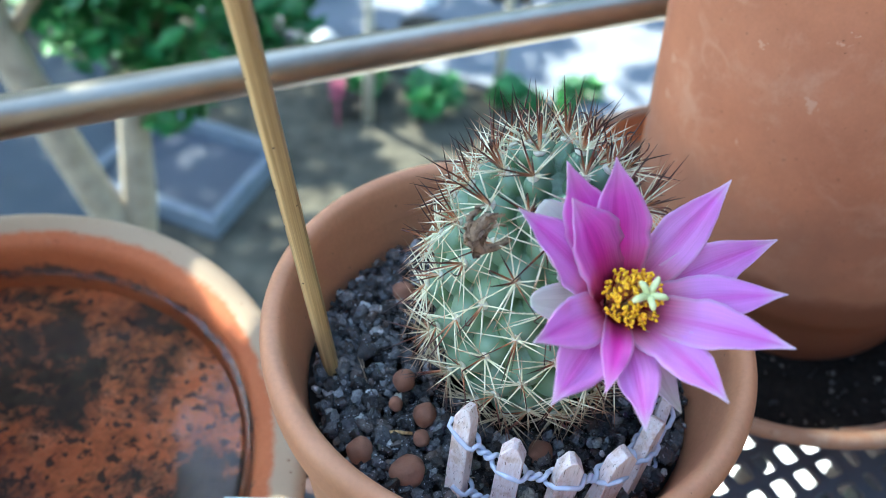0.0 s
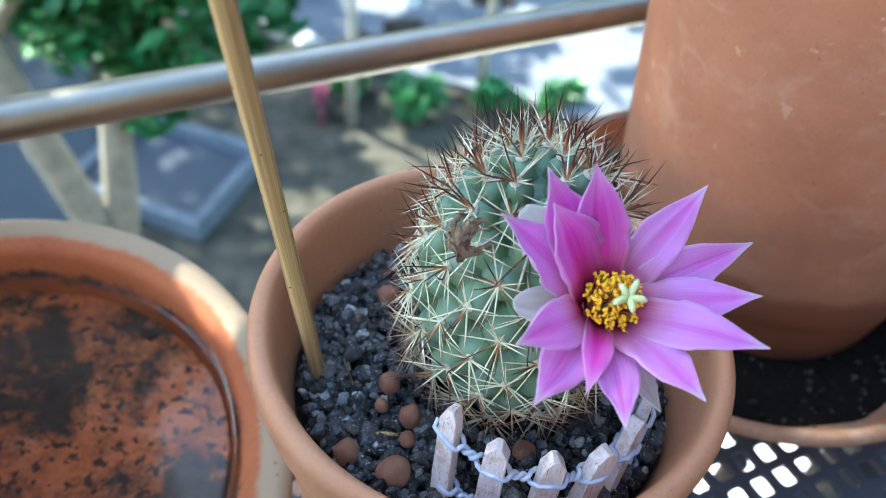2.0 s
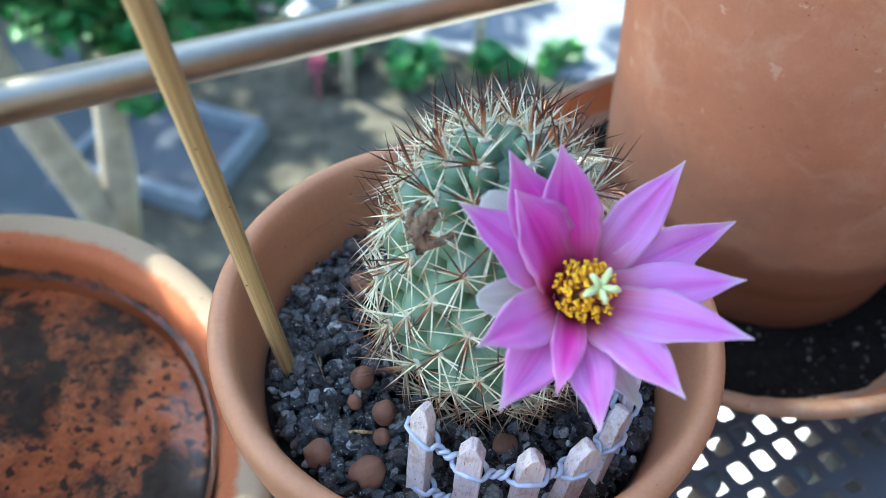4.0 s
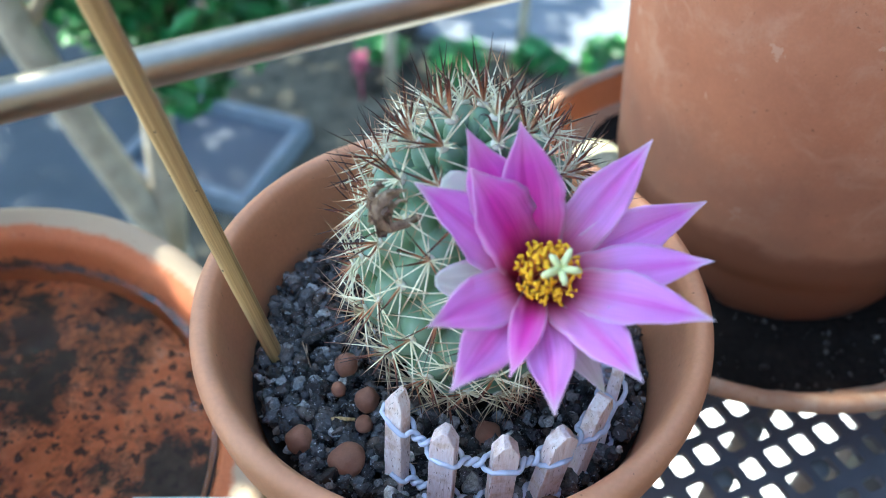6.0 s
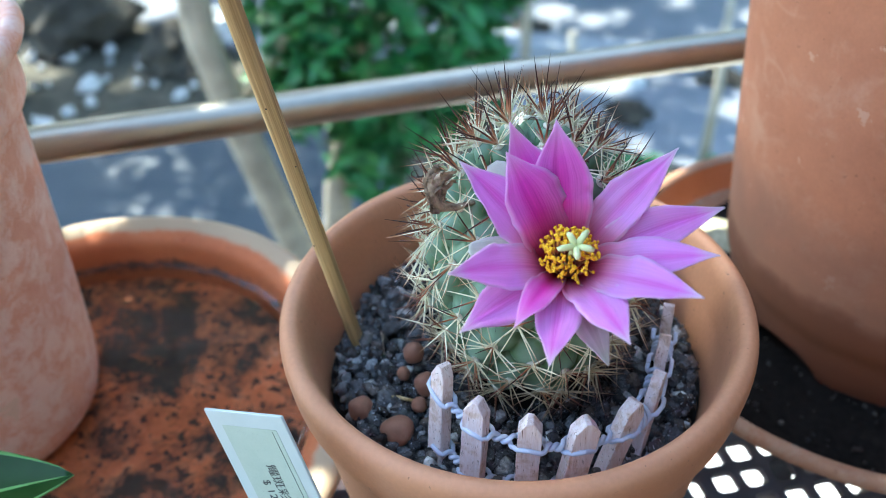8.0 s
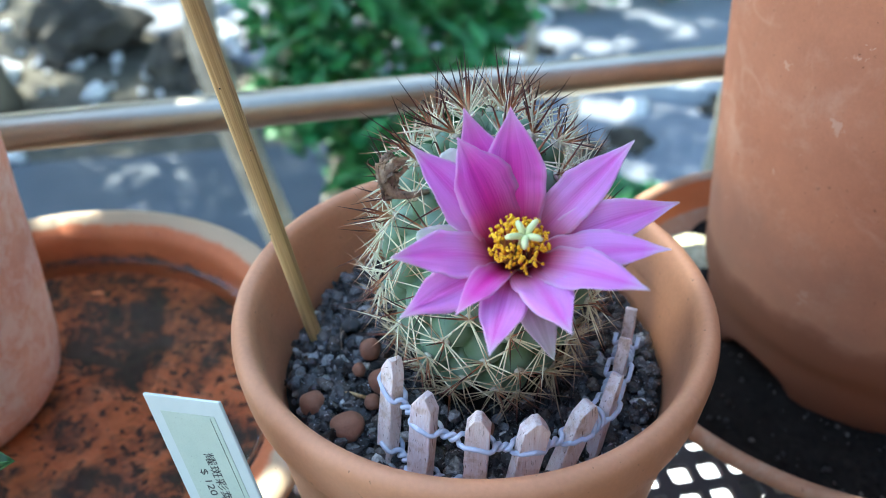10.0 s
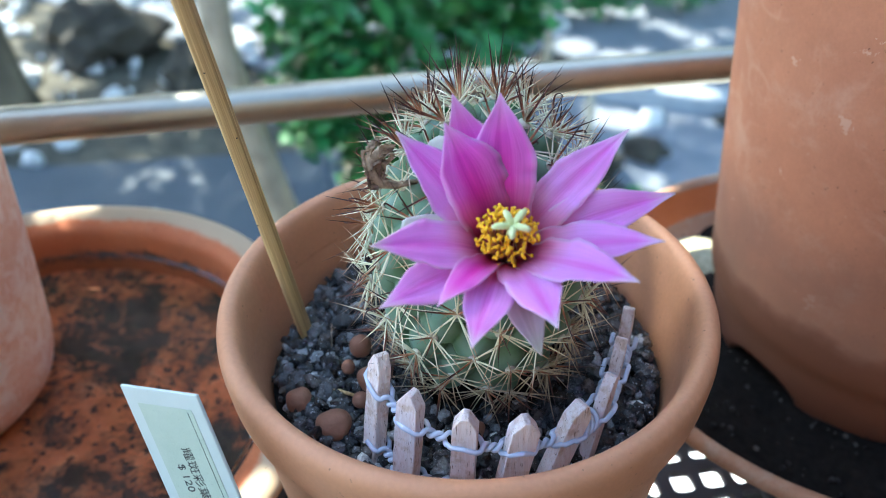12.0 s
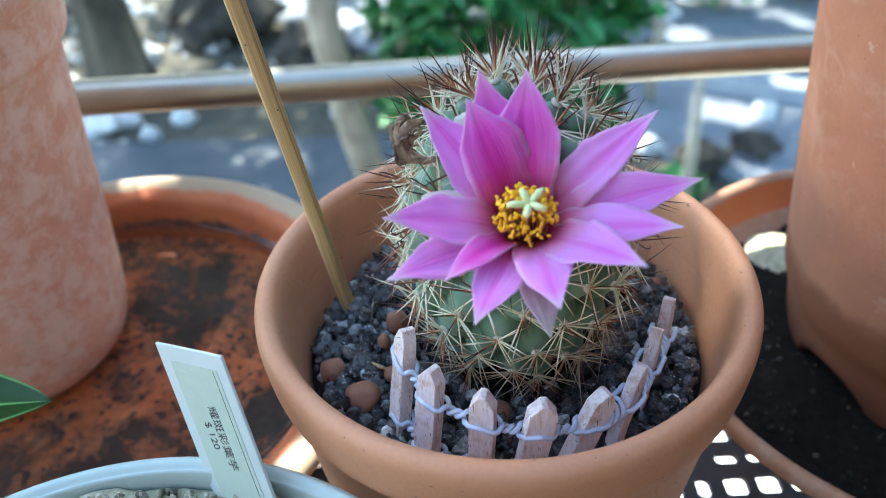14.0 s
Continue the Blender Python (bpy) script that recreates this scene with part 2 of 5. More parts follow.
def picket_material():
    m, nt, b = material("whitewashed_wood")
    co = coords(nt)
    mp = nt.nodes.new("ShaderNodeMapping")
    mp.inputs["Scale"].default_value = (1, 1, 0.07)
    nt.links.new(co, mp.inputs[0])
    rnd = nt.nodes.new("ShaderNodeObjectInfo").outputs["Random"]
    grain = noise_tex(nt, 1500, 6, 0.7, mp.outputs[0])
    wash = ramp(nt, grain, [(0.26, (0.42, 0.28, 0.23)), (0.38, (0.76, 0.64, 0.61)), (0.62, (0.86, 0.80, 0.80))])
    tan = ramp(nt, grain, [(0.3, (0.42, 0.27, 0.18)), (0.7, (0.76, 0.60, 0.48))])
    worn = ramp(nt, noise_tex(nt, 220, 5, 0.6, co), [(0.52, (0, 0, 0)), (0.62, (0.75,) * 3)])
    col = mix(nt, worn, wash, tan)
    crack = ramp(nt, noise_tex(nt, 2600, 3, 0.55, mp.outputs[0]), [(0.30, (0.9,) * 3), (0.37, (0, 0, 0))])
    col = mix(nt, crack, col, (0.16, 0.085, 0.055))
    col = mix(nt, 1.0, col, ramp(nt, rnd, [(0, (0.92, 0.88, 0.90)), (1, (1.06, 1.02, 0.98))]), "MULTIPLY")
    nt.links.new(col, b.inputs["Base Color"])
    b.inputs["Roughness"].default_value = 0.85
    bump(nt, b, grain, 0.9, 0.0005)
    return m


M_PICKET = picket_material()


def cactus_material():
    m, nt, b = material("cactus_skin")
    co = coords(nt)
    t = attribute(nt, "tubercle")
    # Dark green low between tubercles puts the grooves' shade into the colour.
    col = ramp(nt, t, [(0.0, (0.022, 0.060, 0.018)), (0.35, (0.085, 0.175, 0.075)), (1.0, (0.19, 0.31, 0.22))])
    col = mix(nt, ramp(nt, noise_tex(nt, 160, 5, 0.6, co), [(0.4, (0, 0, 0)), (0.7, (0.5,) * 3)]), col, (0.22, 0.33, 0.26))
    nt.links.new(col, b.inputs["Base Color"])
    b.inputs["Roughness"].default_value = 0.45
    b.inputs["Subsurface Weight"].default_value = 0.12
    b.inputs["Subsurface Radius"].default_value = (0.002, 0.003, 0.001)
    bump(nt, b, noise_tex(nt, 2500, 3, 0.6, co), 0.15, 0.0002)
    return m


M_CACTUS = cactus_material()


def along_material(name, stops, rough, soft=0.0):
    """Colour by the attribute "along": 0 at the root of a spine, 1 at its tip."""
    m, nt, b = material(name)
    nt.links.new(ramp(nt, attribute(nt, "along"), stops), b.inputs["Base Color"])
    b.inputs["Roughness"].default_value = rough
    if soft:
        b.inputs["Subsurface Weight"].default_value = soft
        b.inputs["Subsurface Radius"].default_value = (0.001, 0.001, 0.0006)
    return m


M_RADIAL = along_material("cream_spine", [(0.0, (0.74, 0.73, 0.50)), (0.58, (0.80, 0.78, 0.59)), (0.78, (0.52, 0.30, 0.16)), (1.0, (0.20, 0.055, 0.032))], 0.45)
M_CENTRAL = along_material("brown_spine", [(0.0, (0.62, 0.50, 0.32)), (0.20, (0.40, 0.15, 0.065)), (0.42, (0.12, 0.030, 0.016)), (0.70, (0.030, 0.010, 0.009)), (1.0, (0.012, 0.008, 0.008))], 0.4)
M_OLD = along_material("old_spine", [(0.0, (0.58, 0.51, 0.33)), (0.5, (0.54, 0.45, 0.29)), (0.85, (0.30, 0.17, 0.10)), (1.0, (0.16, 0.07, 0.05))], 0.55)
M_WOOL = plain("areole_wool", (0.55, 0.53, 0.42), (0.72, 0.70, 0.60), 900, 0.95, relief=0.0004, relief_scale=2500)
M_ANTHER = plain("pollen", (0.93, 0.46, 0.008), (0.97, 0.62, 0.03), 900, 0.7, relief=0.0001, relief_scale=4000)
M_FILAMENT = along_material("filament", [(0.0, (0.50, 0.10, 0.16)), (0.6, (0.70, 0.26, 0.12)), (1.0, (0.80, 0.42, 0.06))], 0.5)
M_STIGMA = plain("stigma_green", (0.56, 0.64, 0.26), (0.70, 0.75, 0.40), 500, 0.5)
M_DRY = plain("dry_flower", (0.085, 0.048, 0.032), (0.50, 0.37, 0.25), 420, 0.85, relief=0.0005, relief_scale=900)


def petal_material(name, pale, rich=0.0):
    m, nt, b = material(name)
    u, v = attribute(nt, "along"), attribute(nt, "across")
    if pale and rich:
        base = ramp(nt, u, [(0.0, (0.55, 0.50, 0.40)), (0.45, (0.74, 0.58, 0.70)), (0.75, (0.76, 0.66, 0.72)), (1.0, (0.78, 0.80, 0.68))])
        mid = ramp(nt, u, [(0.0, (0.50, 0.46, 0.36)), (0.5, (0.68, 0.44, 0.60)), (1.0, (0.70, 0.70, 0.58))])
    elif pale:
        base = ramp(nt, u, [(0.0, (0.60, 0.60, 0.44)), (0.35, (0.88, 0.88, 0.82)), (1.0, (0.89, 0.91, 0.84))])
        mid = ramp(nt, u, [(0.0, (0.55, 0.50, 0.40)), (0.5, (0.84, 0.83, 0.78)), (1.0, (0.84, 0.87, 0.76))])
    else:
        base = ramp(nt, u, [(0.0, (0.26, 0.012, 0.02)), (0.14, (0.54, 0.035, 0.08)), (0.25, (0.78, 0.20, 0.38)), (0.38, (0.88, 0.42, 0.70)), (0.50, (0.90, 0.47, 0.90)), (0.85, (0.89, 0.37, 0.89)), (1.0, (0.89, 0.80, 0.88))])
        if rich:
            # This stronger pink also carries the upper petals' backlit glow in its colour.
            mid = ramp(nt, u, [(0.0, (0.26, 0.012, 0.02)), (0.14, (0.50, 0.02, 0.08)), (0.27, (0.78, 0.07, 0.32)), (0.48, (0.88, 0.055, 0.58)), (0.75, (0.87, 0.12, 0.70)), (1.0, (0.88, 0.50, 0.82))])
        else:
            mid = ramp(nt, u, [(0.0, (0.26, 0.012, 0.02)), (0.14, (0.50, 0.02, 0.07)), (0.26, (0.74, 0.13, 0.34)), (0.42, (0.86, 0.20, 0.68)), (0.68, (0.84, 0.085, 0.68)), (0.90, (0.84, 0.13, 0.74)), (1.0, (0.82, 0.58, 0.82))])
    if rich and not pale:
        base = mix(nt, 0.62, base, mid)
    co = nt.nodes.new("ShaderNodeCombineXYZ")
    nt.links.new(v, co.inputs[0])
    nt.links.new(u, co.inputs[1])
    mp = nt.nodes.new("ShaderNodeMapping")
    mp.inputs["Scale"].default_value = (14, 0.9, 1)
    nt.links.new(co.outputs[0], mp.inputs[0])
    rnd = nt.nodes.new("ShaderNodeObjectInfo").outputs["Random"]
    nt.links.new(rnd, co.inputs[2])
    vein = noise_tex(nt, 2.2, 4, 0.6, mp.outputs[0])
    off = node(nt, "ShaderNodeMath")
    off.operation = "MULTIPLY_ADD"
    nt.links.new(vein, off.inputs[0])
    off.inputs[1].default_value = 0.9
    nt.links.new(v, off.inputs[2])
    stripe = ramp(nt, off.outputs[0], [(0.34 + 0.35 * rich, (0.68 + 0.32 * rich,) * 3), (0.84 + 0.5 * rich, (0, 0, 0))])
    col = mix(nt, stripe, base, mid)
    col = mix(nt, ramp(nt, v, [(0.80, (0, 0, 0)), (1.0, (0.55,) * 3)]), col, (0.90, 0.78, 0.90))
    col = mix(nt, 1.0, col, ramp(nt, vein, [(0.3, (0.88,) * 3), (0.7, (1.08,) * 3)]), "MULTIPLY")
    nt.links.new(col, b.inputs["Base Color"])
    b.inputs["Roughness"].default_value = 0.42
    bump(nt, b, vein, 0.45, 0.0007)
    tr = nt.nodes.new("ShaderNodeBsdfTranslucent")
    nt.links.new(col, tr.inputs[0])
    ms = node(nt, "ShaderNodeMixShader", Fac=0.54)
    nt.links.new(b.outputs[0], ms.inputs[1])
    nt.links.new(tr.outputs[0], ms.inputs[2])
    nt.links.new(ms.outputs[0], nt.nodes["Material Output"].inputs[0])
    return m


M_PETAL = petal_material("pink_petal", False)
M_PETAL_RICH = petal_material("deep_pink_petal", False, 0.8)
M_SEPAL = petal_material("pale_petal", True)
M_FADED = petal_material("faded_petal", True, 0.5)
M_GROUND = plain("garden_soil", (0.026, 0.025, 0.018), (0.125, 0.115, 0.082), 6, 0.95, relief=0.03, relief_scale=14)
M_ROAD = plain("worn_asphalt", (0.14, 0.16, 0.19), (0.22, 0.24, 0.27), 3, 0.85, relief=0.004, relief_scale=60)
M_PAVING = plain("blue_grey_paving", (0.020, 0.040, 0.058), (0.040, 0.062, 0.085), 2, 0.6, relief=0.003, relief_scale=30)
M_KERB = plain("kerb_concrete", (0.24, 0.27, 0.30), (0.34, 0.37, 0.40), 6, 0.85, relief=0.003, relief_scale=40)
M_BARK = plain("pale_bark", (0.24, 0.22, 0.17), (0.46, 0.42, 0.33), 14, 0.9, relief=0.006, relief_scale=40)
M_FOLIAGE = islands("tree_leaves", [(0, (0.020, 0.120, 0.034)), (0.5, (0.036, 0.200, 0.054)), (1, (0.065, 0.28, 0.066))], 0.45, 40, 0.001)
M_DARK_BARK = plain("rough_dark_bark", (0.012, 0.010, 0.007), (0.15, 0.125, 0.085), 6, 0.95, relief=0.05, relief_scale=7, stretch=(1, 1, 0.25))
M_ROCK = plain("garden_rock", (0.010, 0.009, 0.007), (0.065, 0.056, 0.040), 4, 0.9, relief=0.02, relief_scale=12)
M_PALE_ROCK = plain("pale_rock", (0.44, 0.45, 0.44), (0.72, 0.72, 0.70), 5, 0.85, relief=0.01, relief_scale=20)
M_FRAME = plain("grey_metal_frame", (0.10, 0.13, 0.16), (0.17, 0.20, 0.24), 12, 0.5)
M_PINK = plain("pink_bloom", (0.20, 0.03, 0.07), (0.30, 0.06, 0.11), 20, 0.6)
M_FLOOR = plain("red_tile", (0.13, 0.066, 0.045), (0.19, 0.10, 0.068), 8, 0.6, relief=0.001, relief_scale=60)
# dark tone for the added wall and slab that block light
M_BLOCKER = plain("dark_blocker", (0.045, 0.036, 0.030), (0.075, 0.060, 0.052), 3, 0.9, relief=0.003, relief_scale=60)
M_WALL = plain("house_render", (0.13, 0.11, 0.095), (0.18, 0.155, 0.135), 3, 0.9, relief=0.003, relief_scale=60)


# ---- mesh helpers ----
def part(name, bm, mat, parent=None, label="", smooth=True):
    """Links a bmesh as one mesh object, under a parent if one is given."""
    me = bpy.data.meshes.new(name)
    bm.to_mesh(me)
    bm.free()
    for m in mat if isinstance(mat, (list, tuple)) else [mat]:
        me.materials.append(m)
    if smooth:
        me.polygons.foreach_set("use_smooth", [True] * len(me.polygons))
    ob = new(name, me)
    ob.parent = parent
    if label:
        ob["label"] = label
    return ob


def thing(name, at, label, category, group="", kind=""):
    ob = new(name)
    ob.location = at
    ob.empty_display_size = 0.01
    return tagged(ob, label, category, group, kind)


def lathe(profile, seg=96, wobble=0.0, seed=0, close=False):
    """A body of revolution from (radius, height) pairs, turned round z."""
    bm = bmesh.new()
    rings = []
    for r, z in profile:
        if r < 1e-6:
            rings.append([bm.verts.new((0, 0, z))])
            continue
        ring = []
        for i in range(seg):
            a = 2 * math.pi * i / seg
            w = 1 + wobble * noise.noise((math.cos(a) * 1.5 + seed, math.sin(a) * 1.5, z * 20))
            ring.append(bm.verts.new((r * w * math.cos(a), r * w * math.sin(a), z)))
        rings.append(ring)
    pairs = list(zip(rings, rings[1:])) + ([(rings[-1], rings[0])] if close else [])
    for a, b in pairs:
        for i in range(seg):
            j = (i + 1) % seg
            if len(a) == 1 and len(b) == 1:
                continue
            if len(a) == 1:
                bm.faces.new((a[0], b[j], b[i]))
            elif len(b) == 1:
                bm.faces.new((a[i], a[j], b[0]))
            else:
                bm.faces.new((a[i], a[j], b[j], b[i]))
    bmesh.ops.recalc_face_normals(bm, faces=bm.faces)
    return bm


def smooth_profile(points, steps=6):
    """A Catmull-Rom curve through (radius, height) pairs."""
    p = [Vector(q) for q in points]
    p = [p[0]] + p + [p[-1]]
    out = []
    for i in range(1, len(p) - 2):
        for k in range(steps):
            t = k / steps
            a, b, c, d = p[i - 1:i + 3]
            out.append(0.5 * (2 * b + (c - a) * t + (2 * a - 5 * b + 4 * c - d) * t * t + (3 * b - a - 3 * c + d) * t ** 3))
    out.append(p[-2])
    return [(max(q[0], 0), q[1]) for q in out]


def tube(bm, points, radii, sides=8, layer=None, cap=True):
    """A tube along points; layer: a float layer that runs from 0 to 1 along it."""
    points = [Vector(p) for p in points]
    t0 = (points[1] - points[0]).normalized()
    side = t0.orthogonal().normalized()
    rings = []
    n = len(points)
    for i, p in enumerate(points):
        t = (points[min(i + 1, n - 1)] - points[max(i - 1, 0)]).normalized()
        side = (side - t * side.dot(t)).normalized()
        up = t.cross(side)
        r = radii[i] if isinstance(radii, (list, tuple)) else radii
        ring = [bm.verts.new(p + (side * math.cos(2 * math.pi * k / sides) + up * math.sin(2 * math.pi * k / sides)) * r) for k in range(sides)]
        if layer:
            for v in ring:
                v[layer] = i / (n - 1)
        rings.append(ring)
    for a, b in zip(rings, rings[1:]):
        for k in range(sides):
            bm.faces.new((a[k], a[(k + 1) % sides], b[(k + 1) % sides], b[k]))
    if cap:
        bm.faces.new(rings[0][::-1])
        bm.faces.new(rings[-1])


def box(bm, size, m=Matrix(), bevel=0.0):
    g = bmesh.ops.create_cube(bm, size=1, matrix=m @ Matrix.Diagonal((*size, 1)))
    if bevel:
        es = list({e for v in g["verts"] for e in v.link_edges})
        bmesh.ops.bevel(bm, geom=es, offset=bevel, segments=2, affect="EDGES", profile=0.6)
    return g


def stone_verts(rng, sub=1):
    """Vertices and faces of one rough stone of unit radius."""
    bm = bmesh.new()
    bmesh.ops.create_icosphere(bm, subdivisions=sub, radius=1)
    s = rng.uniform(0, 100)
    sq = Vector((rng.uniform(0.8, 1.25), rng.uniform(0.75, 1.1), rng.uniform(0.6, 0.95)))
    for v in bm.verts:
        k = 1 + 0.45 * noise.noise(v.co * 1.3 + Vector((s, s, 0))) + 0.42 * noise.noise(v.co * 2.9 + Vector((0, s, s)))
        v.co = Vector((v.co.x * sq.x, v.co.y * sq.y, v.co.z * sq.z)) * k
    bm.verts.ensure_lookup_table()
    vs = np.array([v.co for v in bm.verts])
    fs = [tuple(v.index for v in f.verts) for f in bm.faces]
    bm.free()
    return vs, fs


def scatter(name, kinds, places, mat, smooth=False):
    """One mesh of many pieces: places hold (kind, matrix)."""
    vv, ff, n = [], [], 0
    for k, m in places:
        vs, fs = kinds[k]
        a = np.array(m)
        vv.append(vs @ a[:3, :3].T + a[:3, 3])
        ff += [tuple(i + n for i in f) for f in fs]
        n += len(vs)
    me = bpy.data.meshes.new(name)
    me.from_pydata(np.concatenate(vv).tolist(), [], ff)
    me.materials.append(mat)
    if smooth:
        me.polygons.foreach_set("use_smooth", [True] * len(me.polygons))
    return new(name, me)


def turned(rng):
    return Euler((rng.uniform(0, 6.3), rng.uniform(0, 6.3), rng.uniform(0, 6.3))).to_matrix().to_4x4()


SHELF = -0.012      # top of the crate
RAIL_DIR = Vector((0.850, 0.526, 0.0)).normalized()
RAIL_OUT = Vector((-RAIL_DIR.y, RAIL_DIR.x, 0))
RAIL_ANGLE = math.atan2(RAIL_DIR.y, RAIL_DIR.x)


def along_rail(u, w, z):
    """A point u along the rail's direction and w towards the garden."""
    return RAIL_DIR * u + RAIL_OUT * w + Vector((0, 0, z))


# ---- setting: garden ground, road, paving, house wall ----
def sheet(name, x0, y0, x1, y1, z, mat, thick=0.0, bumps=0.0, cells=1, label="", m=Matrix()):
    bm = bmesh.new()
    nx = ny = cells
    grid = [[bm.verts.new((x0 + (x1 - x0) * i / nx, y0 + (y1 - y0) * j / ny, z + (bumps * noise.noise((i * 0.7, j * 0.7, 3)) if 0 < i < nx and 0 < j < ny else 0))) for j in range(ny + 1)] for i in range(nx + 1)]
    for i in range(nx):
        for j in range(ny):
            bm.faces.new((grid[i][j], grid[i + 1][j], grid[i + 1][j + 1], grid[i][j + 1]))
    if thick:
        g = bmesh.ops.extrude_face_region(bm, geom=list(bm.faces))
        bmesh.ops.translate(bm, verts=[v for v in g["geom"] if isinstance(v, bmesh.types.BMVert)], vec=(0, 0, -thick))
        bmesh.ops.recalc_face_normals(bm, faces=bm.faces)
    bmesh.ops.transform(bm, matrix=m, verts=bm.verts)
    ob = part(name, bm, mat, smooth=False)
    return tagged(ob, label, "", "", "structure")


GROUND = -3.0
sheet("ground", -400, -400, 400, 400, GROUND, M_GROUND, label="dark garden soil with leaf litter below the balcony")
sheet("road", -60, 0, 60, 5.2, GROUND + 0.05, M_ROAD, thick=0.09, label="worn grey asphalt road in dappled light", m=Matrix.Translation((0.2, 4.75, 0)) @ Matrix.Rotation(radians(-12), 4, "Z"))
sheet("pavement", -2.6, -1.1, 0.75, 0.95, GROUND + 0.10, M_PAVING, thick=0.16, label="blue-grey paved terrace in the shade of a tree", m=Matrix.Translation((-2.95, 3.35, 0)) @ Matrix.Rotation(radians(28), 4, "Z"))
bm = bmesh.new()
box(bm, (7.0, 0.26, 0.26), Matrix.Translation((0.6, 6.34, GROUND + 0.07)) @ Matrix.Rotation(radians(3), 4, "Z"), 0.02)
tagged(part("kerb", bm, M_KERB, smooth=False), "grey concrete kerb along the road", "", "", "structure")
bm = bmesh.new()
box(bm, (7.0, 0.2, 4.5), Matrix.Translation((0, -1.9, -0.75)) @ Matrix.Rotation(RAIL_ANGLE, 4, "Z"))
tagged(part("wall_house", bm, M_WALL, smooth=False), "dark grey-brown rendered house wall behind the balcony", "", "", "structure")
# Added wall, out of view: keeps light off the tall pot's right side.
bm = bmesh.new()
box(bm, (0.2, 1.70, 1.60), Matrix.Rotation(RAIL_ANGLE, 4, "Z") @ Matrix.Translation((0.54, -0.78, 0.018)))
tagged(part("shade_wall", bm, M_BLOCKER, smooth=False), "dark brown wall added out of view to shade the right side", "", "", "structure")
# Added slab, out of view: cuts the sky light above the tall pot.
bm = bmesh.new()
box(bm, (0.50, 1.70, 0.10), Matrix.Rotation(RAIL_ANGLE, 4, "Z") @ Matrix.Translation((0.39, -0.78, 1.07 - 0.20)))
tagged(part("shade_slab", bm, M_BLOCKER, smooth=False), "dark brown slab added out of view to cut light from above", "", "", "structure")
bm = bmesh.new()
box(bm, (5.0, 2.36, 0.16), Matrix.Rotation(RAIL_ANGLE, 4, "Z") @ Matrix.Translation((0, -0.42, -0.86)))
tagged(part("floor", bm, M_FLOOR, smooth=False), "dark reddish-brown tiled balcony floor slab", "", "", "structure")


# ---- balcony rail ----
def build_rail():
    rail = thing("balcony_railing", along_rail(0, 0.155, -0.93), "brushed stainless steel balcony rail tube", "railing")
    bm = bmesh.new()
    c = Vector((0, 0.1822, 0.076)) - rail.location
    tube(bm, [c + RAIL_DIR * (-2.2 + 0.2 * i) for i in range(23)], 0.0076, 32)
    part("top_rail", bm, M_RAIL, rail)
    for u in (-1.05, 1.35):
        bm = bmesh.new()
        q = c + RAIL_DIR * u
        tube(bm, [q, q - Vector((0, 0, 1.006))], 0.0076, 24)
        part("post", bm, M_RAIL, rail)


build_rail()


